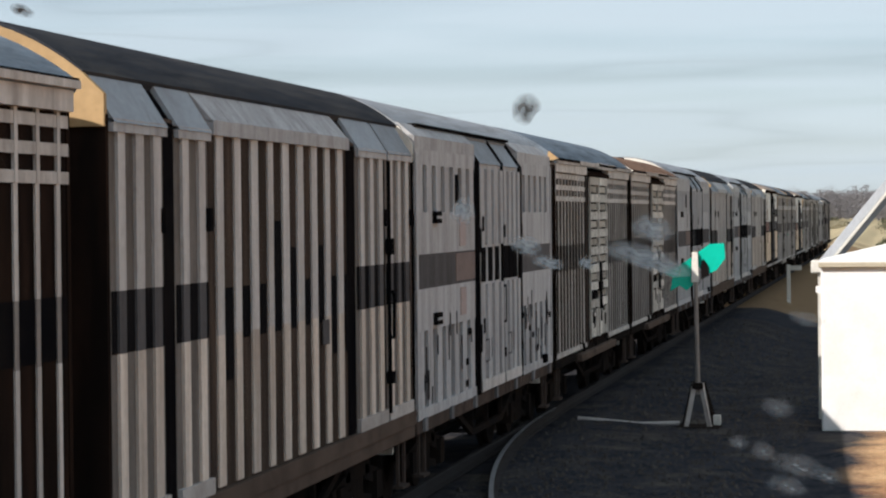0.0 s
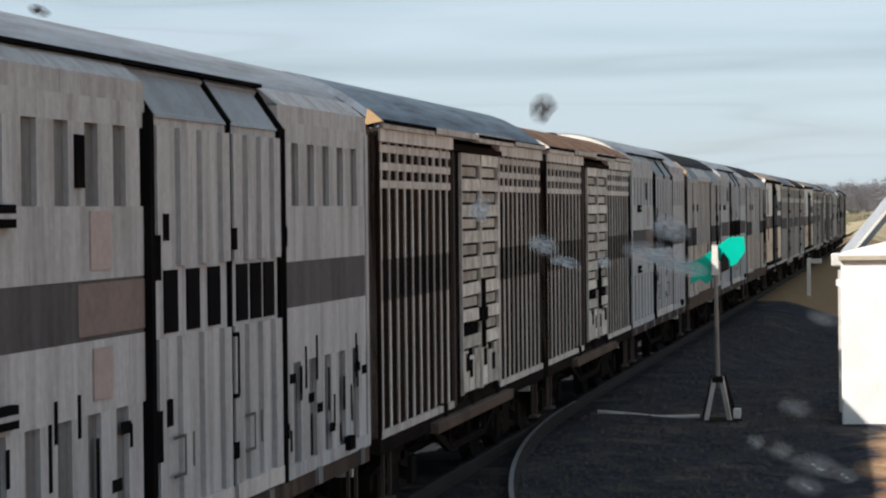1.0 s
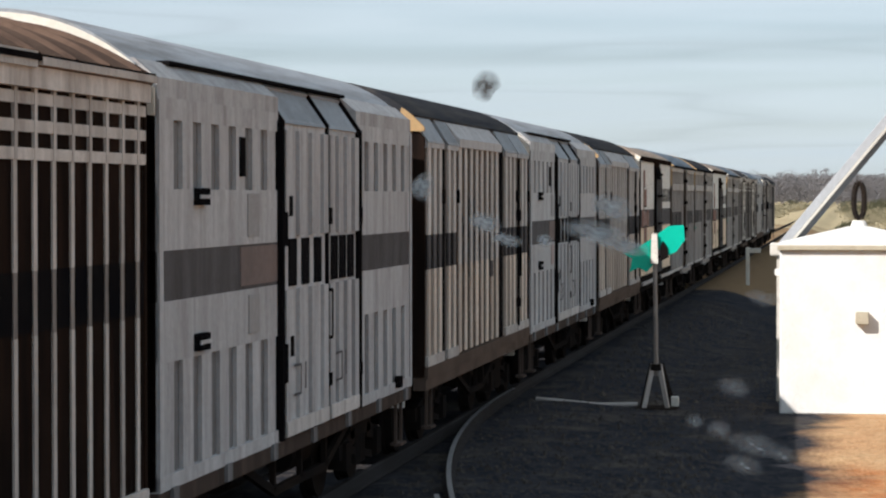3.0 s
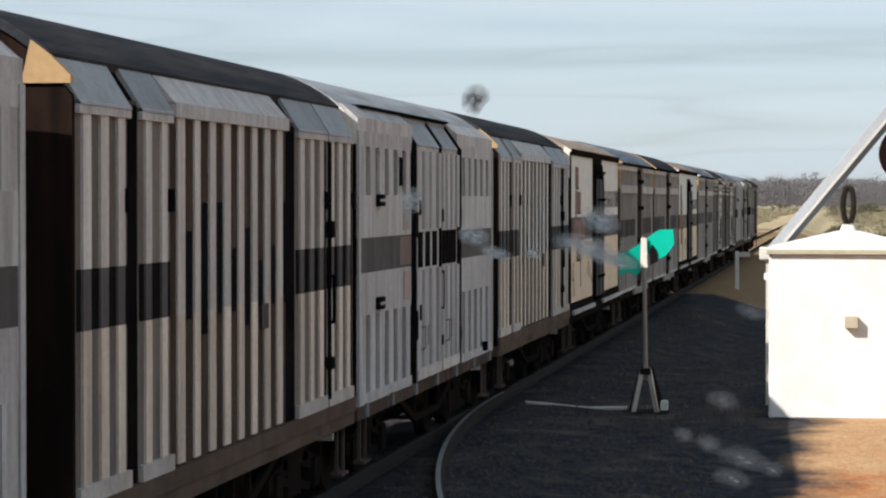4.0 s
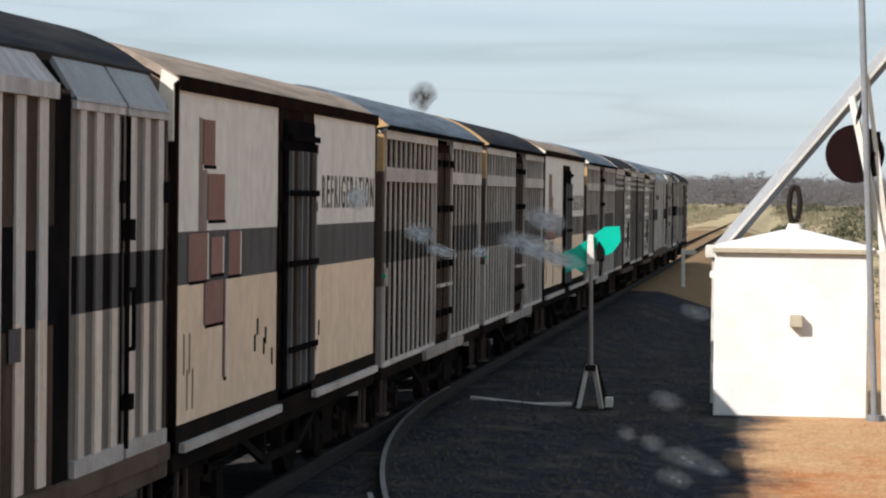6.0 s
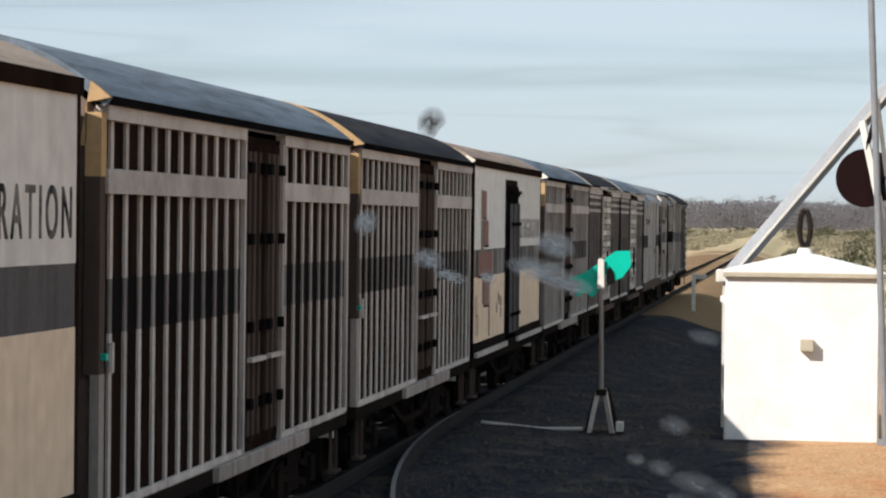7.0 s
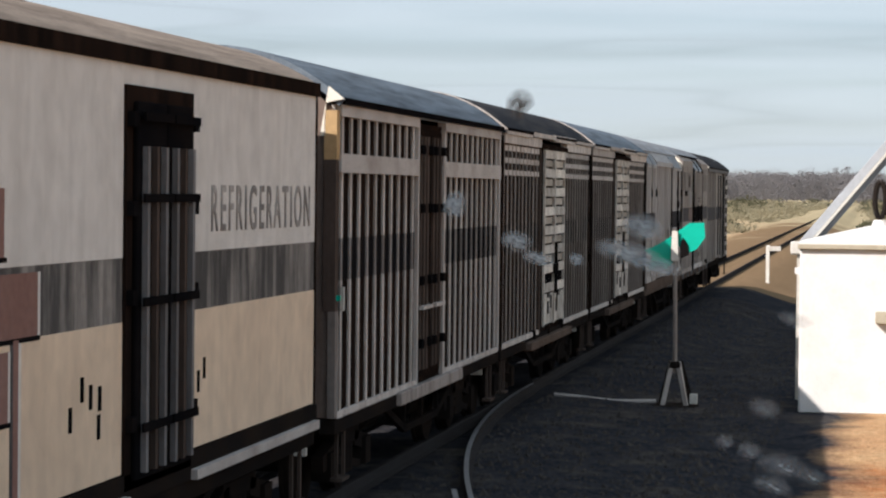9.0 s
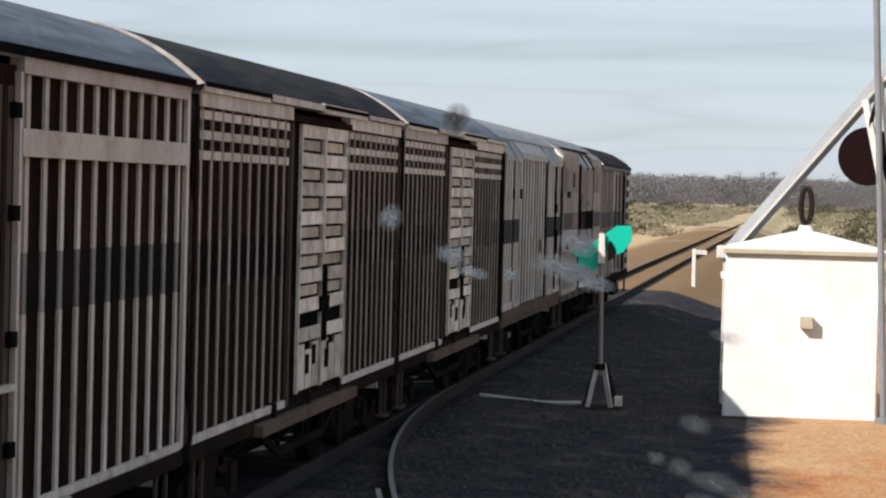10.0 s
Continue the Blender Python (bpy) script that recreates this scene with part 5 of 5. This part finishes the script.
LEAF = leaf_surface("dry_scrub_leaf", (0.45, 0.41, 0.285), (0.60, 0.53, 0.37))
LEAF_OLIVE = leaf_surface("dark_olive_leaf", (0.17, 0.175, 0.11), (0.25, 0.24, 0.155))
# Distance haze is mixed into this pale grey leaf colour.
LEAF_HAZY = leaf_surface("haze_grey_leaf", (0.38, 0.37, 0.38), (0.46, 0.44, 0.44))
rnd = random.Random(5)
scrub, wood = [], []
bushes = []
while len(scrub) < 1700:
    d, a = 95 + 780 * rnd.random() ** 0.8, radians(rnd.uniform(-7, 6))
    x, y = d * math.sin(a), d * math.cos(a)
    if y + 3.0 * x < 190 + 60 * noise.noise(Vector((x * 0.03, y * 0.03, 2))) or abs(x - MID) < 6:
        continue
    spot = (x, y, rnd.uniform(0.25, 0.75) * (1 + d / 500), rnd.uniform(0.5, 1.6) * (1 + d / 400))
    if rnd.random() < 0.12:
        bushes.append((x, y, spot[2] * 1.9, spot[3] * 1.1))
    scrub.append(spot)
for k in range(260):
    y = rnd.uniform(78, 200)
    x = rnd.uniform(2.5, 5 + 0.06 * y)
    scrub.append((x, y, rnd.uniform(0.12, 0.45), rnd.uniform(0.3, 0.9)))
    if k % 9 == 0:
        bushes.append((x + 1.0, y + 1.5, rnd.uniform(0.4, 0.8), rnd.uniform(0.5, 1.0)))
while len(wood) < 520:
    d, a = rnd.uniform(900, 1500), radians(rnd.uniform(-8, 7))
    wood.append((d * math.sin(a), d * math.cos(a), (rnd.uniform(9.4, 10.8) + 2.0 * (rnd.random() < 0.06)) * (0.62 + d / 1500), rnd.uniform(6.0, 12.0)))
leaf_stuff("scrub", "low dry olive scrub scattered over the plain", scrub, LEAF, 80, "bushes")
leaf_stuff("bush_clumps", "darker olive bushes among the dry scrub", bushes, LEAF_OLIVE, 150, "bushes")
leaf_stuff("far_wood", "line of bush trees on the horizon, greyed by painted haze", wood, LEAF_HAZY, 520, "trees")


# ---- the cab round the camera ----
def cab():
    turn = 9
    root = pose(0, 0, 0, 0, 0, turn)

    def wall(name, boxes, material, label, category):
        bm = bmesh.new()
        for x0, x1, y0, y1, z0, z1 in boxes:
            bmesh.ops.create_cube(bm, size=1.0, matrix=Matrix.Translation(((x0 + x1) / 2, (y0 + y1) / 2, (z0 + z1) / 2)) @ Matrix.Diagonal((x1 - x0, y1 - y0, z1 - z0, 1)))
        ob = part(name, bm, material, None)
        ob.matrix_basis = root
        return tagged(ob, label, category, kind="structure")

    wall("wall_front", [(-1.4, -0.75, 0.77, 0.83, 1.2, 4.1), (0.75, 1.4, 0.77, 0.83, 1.2, 4.1), (-0.75, 0.75, 0.77, 0.83, 1.2, 2.7), (-0.75, 0.75, 0.77, 0.83, 3.7, 4.1)], PLAIN, "plain grey wall with a window opening", "wall")
    wall("wall_left", [(-1.46, -1.4, -2.2, 0.83, 1.2, 4.1)], PLAIN, "plain grey wall", "wall")
    wall("wall_right", [(1.4, 1.46, -2.2, 0.83, 1.2, 4.1)], PLAIN, "plain grey wall", "wall")
    wall("wall_back", [(-1.4, 1.4, -2.2, -2.14, 1.2, 4.1)], PLAIN, "plain grey wall", "wall")
    wall("ceiling", [(-1.46, 1.46, -2.2, 0.83, 4.1, 4.16)], PLAIN, "plain grey ceiling", "ceiling")
    wall("floor", [(-1.46, 1.46, -2.2, 0.83, 1.1, 1.2)], PLAIN, "plain grey floor", "floor")
    wall("plinth", [(-1.2, 1.2, -2.1, 0.7, -0.6, 1.1)], IRON, "plain dark base under the cab", "base")
    win = empty("window_1", (0, 0, 0), "closed window pane with dried spots of dirt", "window")
    win.matrix_basis = root @ pose(0, 0.8, 3.14)
    tagged(win, kind="structure")
    for x0, x1, z0, z1 in ((-0.75, 0.75, -0.44, -0.41), (-0.75, 0.75, 0.53, 0.49), (-0.75, -0.72, -0.41, 0.53), (0.72, 0.75, -0.41, 0.53)):
        block("window_frame", win, x0, x1, -0.02, 0.02, z0, z1, RUBBER)
    glass = bpy.data.materials.new("window_glass")
    glass.use_nodes = True
    n, l = glass.node_tree.nodes, glass.node_tree.links
    n.remove(n["Principled BSDF"])
    tr, gl, mixs = n.new("ShaderNodeBsdfTransparent"), n.new("ShaderNodeBsdfGlossy"), n.new("ShaderNodeMixShader")
    gl.inputs["Roughness"].default_value = 0.02
    mixs.inputs["Fac"].default_value = 0.01
    l.new(tr.outputs[0], mixs.inputs[1])
    l.new(gl.outputs[0], mixs.inputs[2])
    l.new(mixs.outputs[0], n["Material Output"].inputs["Surface"])
    pane = block("pane", win, -0.72, 0.72, 0.0, 0.005, -0.41, 0.53, glass)
    pane.visible_shadow = False

    def dirt(name, colour, strength):
        m = bpy.data.materials.new(name)
        m.use_nodes = True
        n, l = m.node_tree.nodes, m.node_tree.links
        b = n["Principled BSDF"]
        tc, ns, gr, mp = n.new("ShaderNodeTexCoord"), n.new("ShaderNodeTexNoise"), n.new("ShaderNodeTexGradient"), n.new("ShaderNodeMapping")
        mp.inputs["Location"].default_value, mp.inputs["Scale"].default_value = (-1, 0, -1), (2, 0, 2)
        gr.gradient_type = "SPHERICAL"
        ns.inputs["Scale"].default_value, ns.inputs["Detail"].default_value = 3.6, 4.0
        l.new(tc.outputs["Generated"], mp.inputs["Vector"])
        l.new(mp.outputs["Vector"], gr.inputs["Vector"])
        oi, ad = n.new("ShaderNodeObjectInfo"), n.new("ShaderNodeVectorMath")
        l.new(tc.outputs["Generated"], ad.inputs[0])
        l.new(oi.outputs["Location"], ad.inputs[1])
        l.new(ad.outputs["Vector"], ns.inputs["Vector"])
        r1 = n.new("ShaderNodeMapRange")
        r1.inputs["From Min"].default_value, r1.inputs["From Max"].default_value = 0.25, 0.7
        l.new(ns.outputs["Fac"], r1.inputs["Value"])
        m1, m2 = n.new("ShaderNodeMath"), n.new("ShaderNodeMath")
        m1.operation = m2.operation = "MULTIPLY"
        l.new(r1.outputs["Result"], m1.inputs[0])
        l.new(gr.outputs["Fac"], m1.inputs[1])
        l.new(m1.outputs[0], m2.inputs[0])
        m2.inputs[1].default_value = strength
        m2.use_clamp = True
        n.remove(b)
        di, tl, tp, ma, mb = n.new("ShaderNodeBsdfDiffuse"), n.new("ShaderNodeBsdfTranslucent"), n.new("ShaderNodeBsdfTransparent"), n.new("ShaderNodeMixShader"), n.new("ShaderNodeMixShader")
        di.inputs["Color"].default_value = tl.inputs["Color"].default_value = (*colour, 1)
        ma.inputs["Fac"].default_value = 0.8
        l.new(di.outputs[0], ma.inputs[1])
        l.new(tl.outputs[0], ma.inputs[2])
        l.new(m2.outputs[0], mb.inputs["Fac"])
        l.new(tp.outputs[0], mb.inputs[1])
        l.new(ma.outputs[0], mb.inputs[2])
        l.new(mb.outputs[0], n["Material Output"].inputs["Surface"])
        return m

    kinds = {"d": dirt("brown_dirt", (0.24, 0.20, 0.17), 1.5), "w": dirt("pale_dried_splash", (0.66, 0.74, 0.78), 1.15), "f": dirt("faint_splash", (0.62, 0.66, 0.68), 0.55)}
    spots = [
        ("d", 0.0117, 0.0328, 0.0034, 0.0045), ("d", -0.1493, 0.0651, 0.0034, 0.0016),
        ("w", 0.0506, -0.0066, 0.0057, 0.0036), ("w", 0.0469, -0.0149, 0.0086, 0.0029), ("w", 0.0552, -0.0186, 0.0072, 0.0023),
        ("w", 0.0104, -0.0118, 0.0050, 0.0027), ("w", 0.0178, -0.0171, 0.0047, 0.0016), ("w", 0.0296, -0.0170, 0.0021, 0.0018),
        ("w", -0.0092, -0.0003, 0.0032, 0.0034), ("w", 0.0901, -0.0641, 0.0048, 0.0030), ("w", 0.0855, -0.0775, 0.0032, 0.0025),
        ("w", 0.0775, -0.0747, 0.0027, 0.0020), ("w", 0.0970, -0.0822, 0.0064, 0.0030), ("w", 0.0930, -0.0893, 0.0054, 0.0025),
        ("w", 0.0996, -0.0356, 0.0050, 0.0021), ("w", 0.1059, -0.0852, 0.0039, 0.0021),
    ]
    for kind, a, b, ra, rb in spots:
        kind = "f" if kind == "w" and b < -0.03 else kind
        bm = bmesh.new()
        ring = []
        for k in range(20):
            q = 2 * math.pi * k / 20
            s = 1.35 * (1 + 0.45 * noise.noise(Vector((a * 900 + math.cos(q), b * 900 + math.sin(q), 0))))
            ring.append((ra * s * math.cos(q), rb * s * math.sin(q)))
        plate_mesh(bm, ring, 0.0, 0.0003)
        ob = part("dirt_spot", bm, kinds[kind], win)
        ob.matrix_basis = pose(a, 0.0056, b, 0, 20 if kind == "d" else 14, 0)
        ob.visible_shadow = False


cab()

# ---- sleepers ----
for k in range(150):
    y = 12 + k * 0.62
    ob = put("sleeper", box_mesh(2.5, 0.24, 0.13, SLEEPER), main_track, (MID, y, -0.262), (0, 0, 0))


def motions():
    for thing, start in TRAIN:
        walk(thing, [(t, pose(MID, start - run, 0)) for t, run in TRAVEL])


motions()
